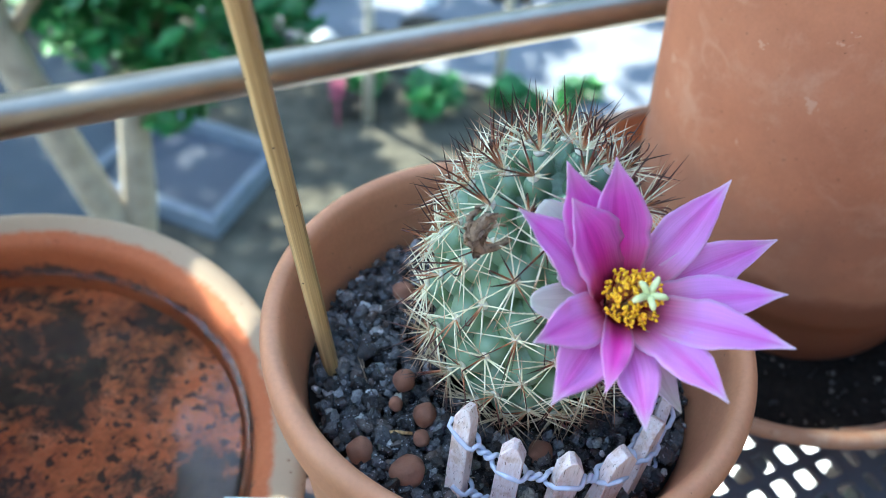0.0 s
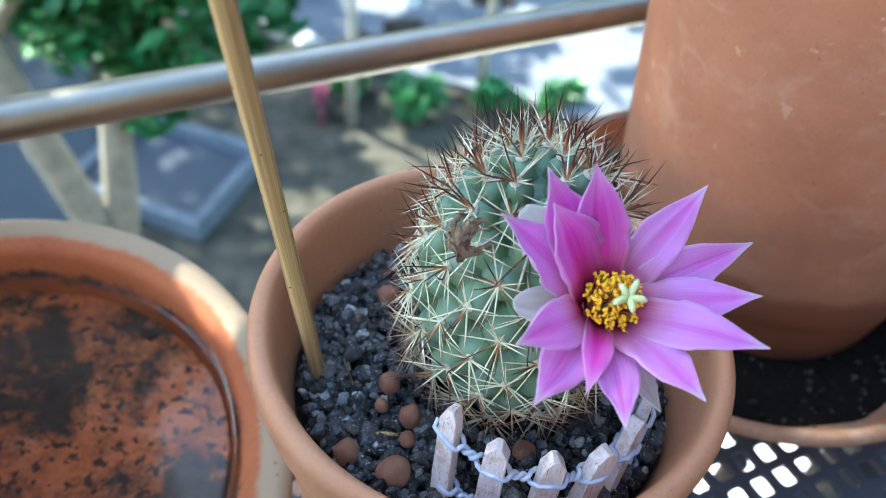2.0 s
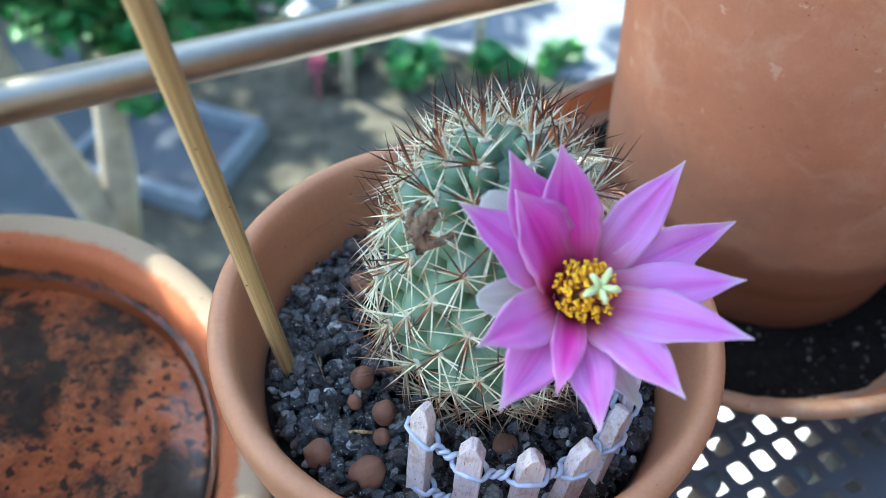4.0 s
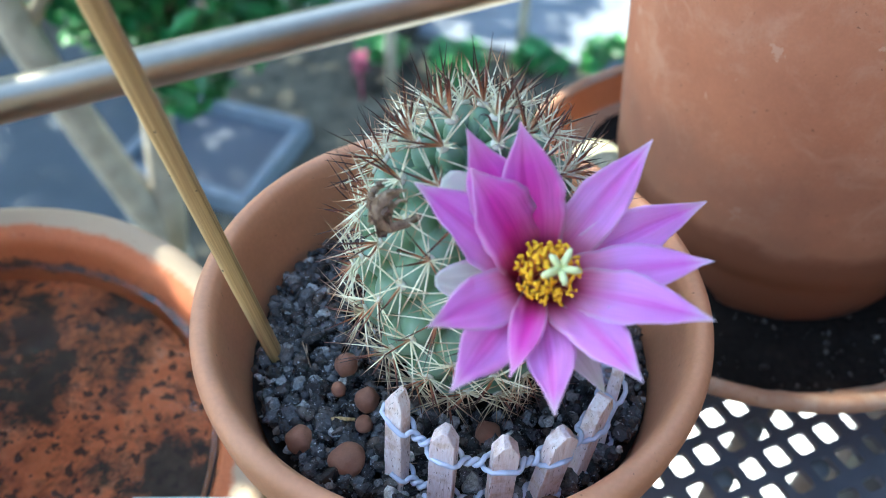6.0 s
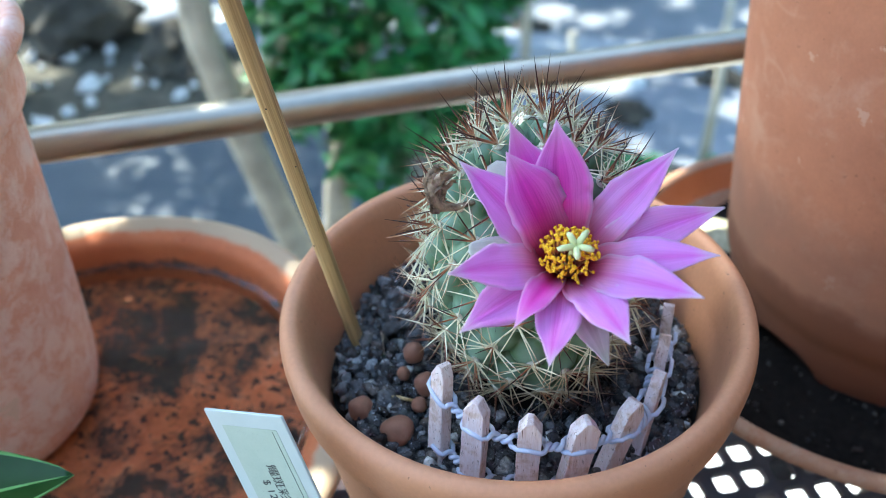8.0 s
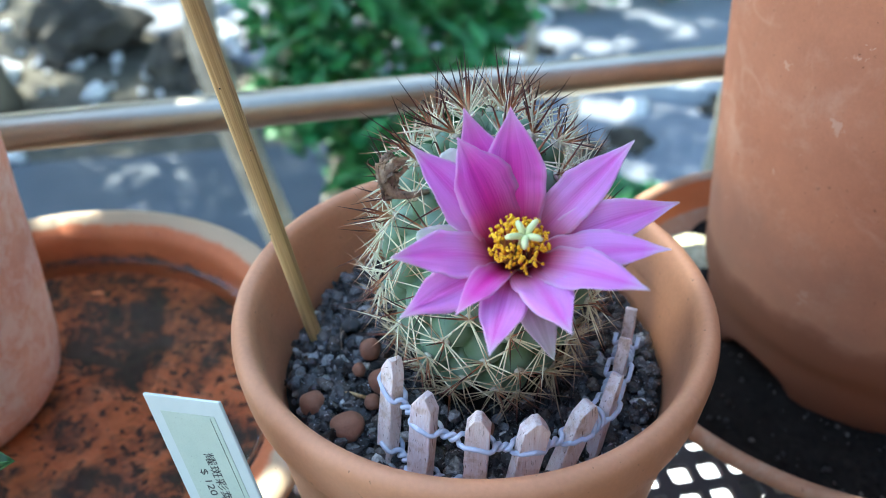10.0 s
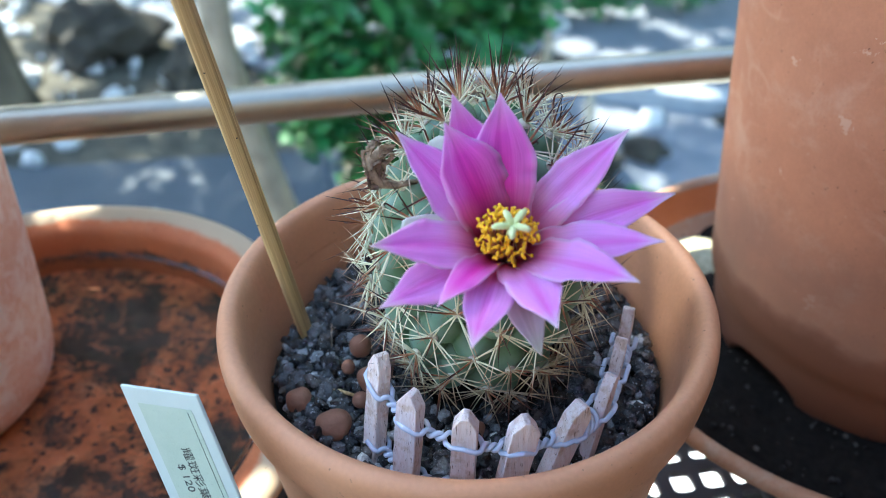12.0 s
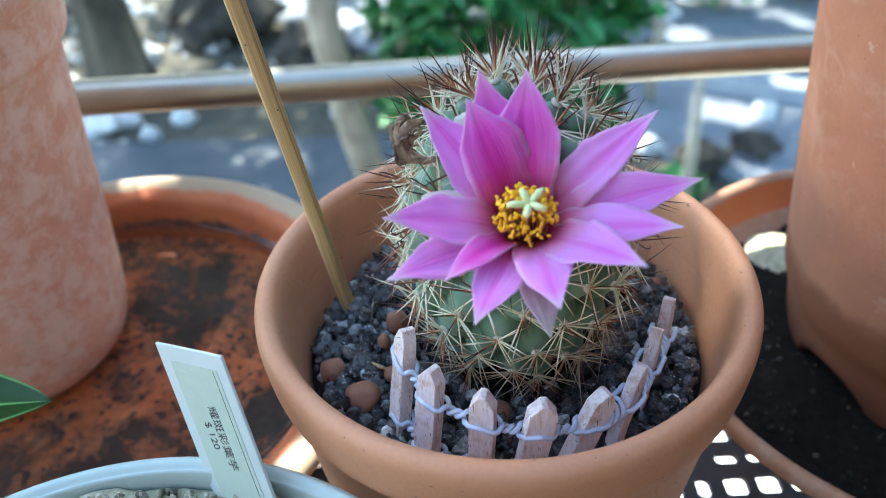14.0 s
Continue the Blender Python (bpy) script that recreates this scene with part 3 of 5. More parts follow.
# ---- black crate that carries the pots, above a white board ----
def build_crate():
    crate = thing("plastic_crate", (0.0, 0.0, SHELF), "black plastic crate bottom with rounded square holes under the pots", "crate")
    pitch, hole = 0.01115, 0.0040
    o = Vector((0.1083, 0.0416, 0))
    du, dv = RAIL_DIR * pitch, -RAIL_OUT * pitch
    lo, hi = -38, 18

    def ring(i, j, ext):
        """The rounded outline of one hole; ext lengthens it."""
        c = o + du * i + dv * j
        pts = []
        r = 0.0017
        for sx, sy, a0 in ((1, 1, 0), (-1, 1, 90), (-1, -1, 180), (1, -1, 270)):
            for k in range(3):
                a = radians(a0 + 45 * k)
                pts.append(c + RAIL_DIR * (sx * (hole - r + ext[0]) + r * math.cos(a)) + RAIL_OUT * (sy * (hole - r + ext[1]) + r * math.sin(a)))
        return pts

    def panel(i0, i1, j0, j1):
        bm = bmesh.new()
        for i in range(i0, i1):
            for j in range(j0, j1):
                c = o + du * i + dv * j
                if i % 7 == 3 and j % 7 == 3:
                    f = [bm.verts.new(c + RAIL_DIR * sx * pitch / 2 + RAIL_OUT * sy * pitch / 2) for sx, sy in ((1, 1), (-1, 1), (-1, -1), (1, -1))]
                    bm.faces.new(f)
                    continue
                ext = (0.0, -0.0016) if j % 7 == 3 else ((-0.0016, 0.0) if i % 7 == 3 else (0.0, 0.0))
                inner = [bm.verts.new(p) for p in ring(i, j, ext)]
                outer = []
                for sx, sy in ((1, 1), (-1, 1), (-1, -1), (1, -1)):
                    q = c + RAIL_DIR * sx * pitch / 2 + RAIL_OUT * sy * pitch / 2
                    outer.append(bm.verts.new(q))
                for s in range(4):
                    for k in range(2):
                        bm.faces.new((outer[s], inner[3 * s + k + 1], inner[3 * s + k]))
                    n = (s + 1) % 4
                    bm.faces.new((outer[s], outer[n], inner[3 * n], inner[3 * s + 2]))
        bmesh.ops.remove_doubles(bm, verts=bm.verts, dist=1e-5)
        bmesh.ops.recalc_face_normals(bm, faces=bm.faces)
        for f in bm.faces:
            if f.normal.z < 0:
                f.normal_flip()
        g = bmesh.ops.extrude_face_region(bm, geom=list(bm.faces))
        bmesh.ops.translate(bm, verts=[v for v in g["geom"] if isinstance(v, bmesh.types.BMVert)], vec=(0, 0, -0.003))
        bmesh.ops.recalc_face_normals(bm, faces=bm.faces)
        return bm

    part("grid", panel(lo, hi, -12, 24), M_CRATE, crate, smooth=False)
    rng = random.Random(5)
    peg = lathe([(0, 0), (0.0040, 0), (0.0044, -0.0006), (0.0044, -0.02), (0, -0.02)], 20)
    first = part("peg", peg, M_CRATE_PEG, crate, "grey round plastic peg")
    spots = [(i, j) for i in range(-3, 10) for j in range(-4, 8) if (i + 2 * j) % 5 == 0 and i % 7 != 3 and j % 7 != 3]
    for k, (i, j) in enumerate(spots):
        ob = first if k == 0 else first.copy()
        if k:
            scene.collection.objects.link(ob)
        ob.location = o + du * (i + 0.22) + dv * (j - 0.30) + Vector((0, 0, -0.006))
    return crate


build_crate()
bm = bmesh.new()
box(bm, (1.10, 0.53, 0.03), Matrix.Rotation(RAIL_ANGLE, 4, "Z") @ Matrix.Translation((0.73, 0.348, -0.764)), 0.003)
tagged(part("white_board", bm, M_BOARD, smooth=False), "white painted board lying on the balcony floor", "board")
for u, w in ((-0.34, -0.04), (0.18, -0.04), (-0.34, -0.20), (0.18, -0.20)):
    bm = bmesh.new()
    c = along_rail(u, w, 0)
    tube(bm, [(0, 0, 0), (0, 0, -0.764)], 0.010, 16)
    ob = tagged(part("table_leg", bm, M_CRATE), "black metal leg under the plastic crate", "table leg", "legs of the plant stand")
    ob.location = c + Vector((0, 0, SHELF - 0.0035))


# ---- the cactus pot ----
def build_pot():
    pot = thing("flower_pot", (0, 0, SHELF), "terracotta-coloured round pot with a thick rolled rim", "pot")
    wall = [(0.0, 0.000), (0.043, 0.000), (0.0455, 0.002), (0.0522, 0.060), (0.0560, 0.0890), (0.0568, 0.0925), (0.0574, 0.0945), (0.0570, 0.1035), (0.0560, 0.1035), (0.0538, 0.1020), (0.0529, 0.098), (0.0492, 0.078), (0.046, 0.060), (0.0, 0.055)]
    part("wall", lathe(smooth_profile(wall, 4), 128), M_POT, pot)
    rim = [(0.0570, 0.0935), (0.0586, 0.0948), (0.0597, 0.0985), (0.0602, 0.1030), (0.0605, 0.1070), (0.0601, 0.1096), (0.0590, 0.1110), (0.0576, 0.1115), (0.0560, 0.1108), (0.0550, 0.1090), (0.0543, 0.1065), (0.0533, 0.1005), (0.0529, 0.0975), (0.0545, 0.0965)]
    part("rim", lathe(smooth_profile(rim, 4), 128, close=True), M_POT, pot, "thick rolled rim")


build_pot()
SOIL = 0.0755


def soil_height(x, y):
    return SOIL + 0.0022 * noise.noise((x * 45, y * 45, 1.7)) + 0.0012 * noise.noise((x * 120, y * 120, 7.0))


def disc(radius, height, rings=24, seg=72):
    bm = bmesh.new()
    c = bm.verts.new((0, 0, height(0, 0)))
    last = None
    for k in range(1, rings + 1):
        r = radius * k / rings
        ring = [bm.verts.new((r * math.cos(2 * math.pi * i / seg), r * math.sin(2 * math.pi * i / seg), height(r * math.cos(2 * math.pi * i / seg), r * math.sin(2 * math.pi * i / seg)))) for i in range(seg)]
        for i in range(seg):
            j = (i + 1) % seg
            bm.faces.new((c, ring[i], ring[j]) if last is None else (last[i], ring[i], ring[j], last[j]))
        last = ring
    return bm


ob = part("soil", disc(0.0500, lambda x, y: soil_height(x, y) - 0.0015), M_SOIL)
tagged(ob, "dark moist potting soil in the pot", "soil", "", "stuff")
rng = random.Random(11)
KINDS = [stone_verts(rng, 2) for _ in range(24)]


def build_gravel():
    places = []
    for k in range(4600):
        r = 0.0495 * math.sqrt(rng.random())
        a = rng.uniform(0, 2 * math.pi)
        x, y = r * math.cos(a), r * math.sin(a)
        if math.hypot(x - 0.004, y + 0.002) < 0.018:
            continue
        s = min(0.0024, max(0.0005, rng.lognormvariate(math.log(0.00120), 0.45)))
        if r + s > 0.0498:
            continue
        z = soil_height(x, y) + s * 0.75 + (rng.random() < 0.35) * 0.0016
        places.append((rng.randrange(24), Matrix.Translation((x, y, z)) @ turned(rng) @ Matrix.Scale(s, 4)))
    ob = scatter("gravel", KINDS, places, M_GRAVEL)
    tagged(ob, "dark grey lava gravel with a few pale grains", "gravel", "", "stuff")


build_gravel()


def build_pebble(at, size, seed):
    r = random.Random(seed)
    bm = bmesh.new()
    bmesh.ops.create_icosphere(bm, subdivisions=4, radius=1)
    s = r.uniform(0, 50)
    for v in bm.verts:
        k = 1 + 0.14 * noise.noise(v.co * 1.1 + Vector((s, 0, s))) + 0.03 * noise.noise(v.co * 5 + Vector((s, s, 0)))
        v.co = Vector((v.co.x * size[0], v.co.y * size[1], v.co.z * size[2])) * k * 0.86
    ob = part("clay_pebble", bm, M_LECA)
    ob.location = Vector(at) + Vector((0, 0, 0.0022))
    ob.rotation_euler = (0, 0, r.uniform(0, 3))
    tagged(ob, "round reddish-brown fired clay pebble on the gravel", "pebble", "clay pebbles on the gravel")


for k, (at, size) in enumerate((((-0.0236, -0.0135, 0.0810), (0.0033, 0.0030, 0.0038)), ((-0.0172, -0.0215, 0.0795), (0.0034, 0.0033, 0.0042)), ((-0.0192, -0.0362, 0.0775), (0.0049, 0.0044, 0.0040)),
                                ((-0.0172, -0.0265, 0.0770), (0.0024, 0.0024, 0.0022)), ((-0.0310, -0.0322, 0.0770), (0.0040, 0.0036, 0.0034)), ((-0.0248, -0.0182, 0.0775), (0.0022, 0.0020, 0.0022)),
                                ((0.0115, -0.0255, 0.0768), (0.0036, 0.0036, 0.0034)), ((-0.0285, 0.0190, 0.0775), (0.0036, 0.0034, 0.0032)), ((0.0372, -0.0050, 0.0768), (0.0017, 0.0015, 0.0014)), ((0.0290, 0.0350, 0.0770), (0.0020, 0.0016, 0.0014)), ((0.0260, -0.0420, 0.0770), (0.0036, 0.0034, 0.0032)))):
    build_pebble(at, size, 30 + k)
bm = bmesh.new()
tube(bm, [(-0.0270, -0.0262, 0.0785), (-0.0235, -0.0255, 0.0788), (-0.0196, -0.0250, 0.0783)], [0.0004, 0.0005, 0.0004], 8)
tagged(part("twig", bm, M_BAMBOO), "short dry straw twig on the gravel", "twig")


def build_straws():
    r = random.Random(3)
    for k in range(5):
        a = r.uniform(2.6, 5.6)
        q = Vector((0.036 * math.cos(a), 0.036 * math.sin(a), SOIL + 0.003))
        d = Vector((r.uniform(-1, 1), r.uniform(-1, 1), r.uniform(-0.1, 0.35))).normalized() * 0.004
        bm = bmesh.new()
        tube(bm, [q - d, q + Vector((0, 0, 0.0006)), q + d], 0.00013, 5)
        tagged(part("dry_straw", bm, M_DRY), "thin dry straw lying on the gravel", "straw", "straws on the gravel")


build_straws()


# ---- bamboo stake ----
def build_stake():
    foot, top = Vector((-0.04155, -0.00641, 0.060)), Vector((-0.06094, -0.03383, 0.283))
    stake = thing("bamboo_stake", foot, "split bamboo stake pushed into the gravel", "stake")
    bm = bmesh.new()
    n = 40
    reach = (top - foot).length
    pts = [Vector((0, 0, reach * i / n)) for i in range(n + 1)]
    tube(bm, pts, [0.00195 + 0.00012 * noise.noise((0, 0, i * 0.5)) + 0.0002 * i / n for i in range(n + 1)], 18)
    ax = (top - foot).normalized()
    for v in bm.verts:
        d = Vector((v.co.x, v.co.y, 0))
        a = math.atan2(d.y, d.x)
        v.co += d.normalized() * (0.00010 * math.sin(a * 7) + 0.00008 * math.sin(a * 13 + 1))
    cane = part("cane", bm, M_BAMBOO, stake)
    cane.rotation_euler = ax.to_track_quat("Z", "Y").to_euler()
    rr = random.Random(4)
    for k in range(12):
        t = rr.uniform(0.2, 0.95)
        a = rr.uniform(3.3, 6.0)
        bm = bmesh.new()
        bmesh.ops.create_icosphere(bm, subdivisions=1, radius=0.00028)
        ob = part("speck", bm, M_INK, stake, "dark speck")
        ob.location = (top - foot) * t + Vector((math.cos(a), math.sin(a), 0)) * 0.00195


build_stake()


# ---- picket fence in the pot ----
POSTS = [((-0.0078, -0.0320, 0.1030), (-0.0076, -0.0400, 0.0740)), ((0.0028, -0.0392, 0.1024), (0.0024, -0.0445, 0.0740)), ((0.0151, -0.0398, 0.1014), (0.0146, -0.0415, 0.0740)),
         ((0.0265, -0.0355, 0.1004), (0.0236, -0.0385, 0.0740)), ((0.0352, -0.0234, 0.0960), (0.0300, -0.0345, 0.0740)), ((0.0392, -0.0130, 0.0960), (0.0368, -0.0235, 0.0740)),
         ((0.0387, -0.0003, 0.0955), (0.0385, -0.0080, 0.0740)), ((0.0381, 0.0108, 0.0958), (0.0388, 0.0050, 0.0740))]


def build_fence():
    fence = thing("picket_fence", (0.012, -0.036, SOIL), "toy picket fence of whitewashed wood tied with twisted white wire", "fence")
    o = fence.location.copy()
    tops = [Vector(a) for a, b in POSTS]
    feet = [Vector(b) for a, b in POSTS]
    rr = random.Random(8)
    frames = []
    for i, (a, b) in enumerate(zip(tops, feet)):
        p, q = (tops[max(i - 1, 0)] + feet[max(i - 1, 0)]) / 2, (tops[min(i + 1, 7)] + feet[min(i + 1, 7)]) / 2
        up = (a - b).normalized()
        side = (q - p)
        side = (side - up * side.dot(up)).normalized()
        out = side.cross(up).normalized()
        frames.append((a, b, side, out, up))
        w, t, h = (0.0028 if 0 < i < 5 else 0.0023 if i == 0 else 0.0019) + rr.uniform(-0.0002, 0.0002), 0.0017 if i < 5 else 0.0014, (a - b).length
        bm = bmesh.new()
        sh = rr.uniform(-0.0004, 0.0004)
        outline = [(-w, 0), (w, 0), (w, h - 0.0026), (0.0007 + sh, h + 0.0004), (-0.0007 + sh, h + 0.0004), (-w, h - 0.0026)]
        front = [bm.verts.new(side * x + up * z + out * t) for x, z in outline]
        back = [bm.verts.new(side * x + up * z - out * t) for x, z in outline]
        bm.faces.new(front)
        bm.faces.new(back[::-1])
        for k in range(len(outline)):
            n = (k + 1) % len(outline)
            bm.faces.new((front[k], back[k], back[n], front[n]))
        bmesh.ops.recalc_face_normals(bm, faces=bm.faces)
        bmesh.ops.bevel(bm, geom=list(bm.edges), offset=0.00018, segments=1, affect="EDGES")
        bmesh.ops.subdivide_edges(bm, edges=[e for e in bm.edges if e.calc_length() > 0.008], cuts=6)
        for v in bm.verts:
            v.co += Vector((noise.noise(v.co * 900 + Vector((i, 0, 0))), noise.noise(v.co * 900 + Vector((0, i, 5))), 0)) * 0.00016
        ob = part("picket", bm, M_PICKET, fence, smooth=False)
        ob.location = b - o
    for level in (0.0075, 0.0215):
        for strand in (0, 1):
            pts = []
            cs = []
            for a, b, side, out, up in frames:
                c = a - up * level
                cs.append((c, side, out, up))
            for i in range(len(cs) - 1):
                c0, s0, o0, u0 = cs[i]
                c1, s1, o1, u1 = cs[i + 1]
                gap = (c1 - c0).length
                n = 56
                hold = 0.0034 / gap
                for k in range(n + (i == len(cs) - 2)):
                    t = k / n
                    c = c0.lerp(c1, t)
                    sag = -0.0012 * math.sin(math.pi * t) * (1 if level < 0.01 else 0.6)
                    if t < hold:
                        ang, mag = 0.0, 1.0
                        e = t / hold
                        near = 1.0 if e < 0.75 else 1.0 - (e - 0.75) * 1.2
                    elif t > 1 - hold:
                        ang = 3 * math.pi
                        e = (1 - t) / hold
                        near = 1.0 if e < 0.75 else 1.0 - (e - 0.75) * 1.2
                    else:
                        q = (t - hold) / (1 - 2 * hold)
                        ang = 3 * math.pi * q
                        near = max(0.27, 0.7 - 2.0 * min(q, 1 - q)) if i < 4 else 0.8
                    ang += math.pi * ((i * 3) % 2) + math.pi * strand
                    oo = o0.lerp(o1, t).normalized()
                    uu = u0.lerp(u1, t).normalized()
                    m = (0.0023 if i < 4 else 0.0028) * near
                    pts.append(c + Vector((0, 0, sag)) + oo * (math.cos(ang) * m) + uu * (math.sin(ang) * m * 0.95) - o)
            if strand == 0 and level < 0.01:
                c, s, oo, u = cs[0]
                pts = [c - o - s * 0.0032 + u * 0.0028, c - o - s * 0.0034 + oo * 0.001 + u * 0.001] + pts
            bm = bmesh.new()
            tube(bm, pts, 0.00056, 10)
            part("wire", bm, M_WIRE, fence, "twisted pale blue-white coated wire")


build_fence()


# ---- cactus ----
C0, CA, CB = Vector((0.0040, -0.0025, 0.1105)), 0.0222, 0.0368
TUB = 116
FN = Vector((0.167, -0.419, 0.892)).normalized()
FC = Vector((0.0172, -0.0255, 0.1335))


def golden(k):
    """The k-th areole in spiral order: a unit direction, crowded towards the top."""
    z = 0.992 - 1.74 * ((k + 0.3) / TUB) ** 1.16
    r = math.sqrt(max(0.0, 1 - z * z))
    a = k * 2.39996 + 0.6
    return Vector((r * math.cos(a), r * math.sin(a), z))


def on_body(d, h=0.0):
    slim = 1 - 0.14 * max(0.0, -d.z) ** 1.2
    p = Vector((d.x * CA * slim, d.y * CA * slim, d.z * CB))
    n = Vector((d.x / CA, d.y / CA, d.z / CB)).normalized()
    return C0 + p + n * h, n


AREOLES = [on_body(golden(k), 0.0034) for k in range(TUB)]


def build_body(cactus):
    bm = bmesh.new()
    layer = bm.verts.layers.float.new("tubercle")
    centres = np.array([on_body(golden(k))[0] for k in range(TUB)])
    nu, nv = 200, 130
    grid = []
    for j in range(nv + 1):
        th = math.pi * j / nv
        row = []
        for i in range(nu):
            ph = 2 * math.pi * i / nu
            d = Vector((math.sin(th) * math.cos(ph), math.sin(th) * math.sin(ph), math.cos(th)))
            p, n = on_body(d)
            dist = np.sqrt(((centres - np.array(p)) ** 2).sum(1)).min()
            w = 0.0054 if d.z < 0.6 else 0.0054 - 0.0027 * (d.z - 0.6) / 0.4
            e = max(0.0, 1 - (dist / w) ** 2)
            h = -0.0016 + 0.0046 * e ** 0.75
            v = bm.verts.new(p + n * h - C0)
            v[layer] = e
            row.append(v)
        grid.append(row)
    for j in range(nv):
        for i in range(nu):
            k = (i + 1) % nu
            bm.faces.new((grid[j][i], grid[j + 1][i], grid[j + 1][k], grid[j][k]))
    bmesh.ops.remove_doubles(bm, verts=grid[0] + grid[nv], dist=1e-5)
    bmesh.ops.recalc_face_normals(bm, faces=bm.faces)
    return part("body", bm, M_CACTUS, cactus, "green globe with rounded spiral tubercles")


def spine(bm, layer, root, way, length, radius, bend, hook=0.0):
    """A tapered spine; hook curls its last part over."""
    pts, p, d = [], root.copy(), way.normalized()
    side = d.cross(bend).normalized() if bend.length > 1e-6 else d.orthogonal()
    n = 10 if hook else 4
    for i in range(n + 1):
        pts.append(p.copy())
        turn = bend.length * 0.25
        if hook and i >= n - 5:
            turn = hook / 5
        d = Matrix.Rotation(turn, 3, side) @ d
        step = length / n if not (hook and i >= n - 5) else length / n * 0.42
        p = p + d * step
    radii = [radius * (1 - (i / n) ** 1.6 * 0.9) for i in range(n + 1)]
    tube(bm, pts, radii, 5, layer, cap=False)


def in_flower(p):
    d = p - FC
    h = d.dot(FN)
    r = (d - FN * h).length
    return r < 0.029 and -0.001 + 0.40 * r < h < 0.024


def fitting(p, way, length):
    """The length at which a spine stays clear of the flower."""
    way = way.normalized()
    for k in (1.0, 0.7, 0.45):
        if not any(in_flower(p + way * length * k * f) for f in (0.4, 0.7, 1.0)):
            return length * k
    return 0.0


def build_spines(cactus):
    """Spines of the side that the flower is on are parts; the rest of each kind is joined."""
    rr = random.Random(21)
    looks = {"radial_spine": M_RADIAL, "old_spine": M_OLD, "central_spine": M_CENTRAL}
    words = {"radial_spine": "fine cream radial spines with brown tips", "old_spine": "dry tan-brown old spines near the soil", "central_spine": "dark red-brown central spines, some hooked"}
    rest = {name: bmesh.new() for name in looks}
    layers = {name: bm.verts.layers.float.new("along") for name, bm in rest.items()}
    made = {name: 0 for name in looks}
    wool = bmesh.new()

    def grow(name, q, *shape):
        if q.y < -0.004 and made[name] < 300:
            made[name] += 1
            bm = bmesh.new()
            spine(bm, bm.verts.layers.float.new("along"), Vector((0, 0, 0)), *shape)
            part(name, bm, looks[name], cactus).location = q
        else:
            spine(rest[name], layers[name], q, *shape)

    for k, (p, n) in enumerate(AREOLES):
        q = p - C0
        t1 = n.cross(Vector((0, 0, 1)))
        t1 = t1.normalized() if t1.length > 1e-3 else Vector((1, 0, 0))
        t2 = n.cross(t1).normalized()
        height = golden(k).z
        young = max(0.0, (height - 0.35) / 0.65)
        bmesh.ops.create_icosphere(wool, subdivisions=2, radius=0.0012 if young < 0.5 else 0.0014, matrix=Matrix.Translation(q - n * 0.0002) @ n.to_track_quat("Z", "Y").to_matrix().to_4x4() @ Matrix.Diagonal((1, 1, 0.5, 1)))
        aged = height < -0.18 - 0.25 * rr.random()
        count = rr.randint(11, 14) if aged else rr.randint(9, 11) + int(3 * young)
        for i in range(count):
            a = 2 * math.pi * (i + rr.uniform(-0.9, 0.9)) / count
            flat = t1 * math.cos(a) + t2 * math.sin(a)
            lift = rr.uniform(0.0, 0.7) + rr.uniform(0.0, 1.0) * young
            way = flat + n * lift
            ln = fitting(C0 + q, way, rr.uniform(0.0080, 0.0146) * (1.05 if aged else 1 - 0.12 * young))
            if ln:
                grow("old_spine" if aged else "radial_spine", q, way, ln, rr.uniform(0.00016, 0.00024) * (0.85 if aged else 1), n * rr.uniform(-0.3, 0.3))
        for i in range(2 + (rr.random() < 0.5) + (rr.random() < 0.4 + 0.6 * young) + 2 * (rr.random() < 1.8 * young)):
            a = rr.uniform(0, 2 * math.pi)
            flat = t1 * math.cos(a) + t2 * math.sin(a)
            way = n * rr.uniform(0.6, 1.3) + flat * rr.uniform(0.3, 1.5) + Vector((0, 0, 0.7 * young))
            hooked = rr.random() < 0.22
            ln = fitting(C0 + q, way, rr.uniform(0.0085, 0.0142) * (1 + 0.10 * young))
            if ln:
                grow("central_spine", q, way, ln, rr.uniform(0.00019, 0.00026) * (1 + 0.3 * young), flat * rr.uniform(-0.25, 0.25) + n * 0.02, rr.uniform(2.2, 3.2) if hooked else 0)
    for name, bm in rest.items():
        tagged(part("spine_cover", bm, looks[name], cactus, words[name]), kind="stuff")
    tagged(part("areole_wool", wool, M_WOOL, cactus, "cream woolly areoles"), kind="stuff")


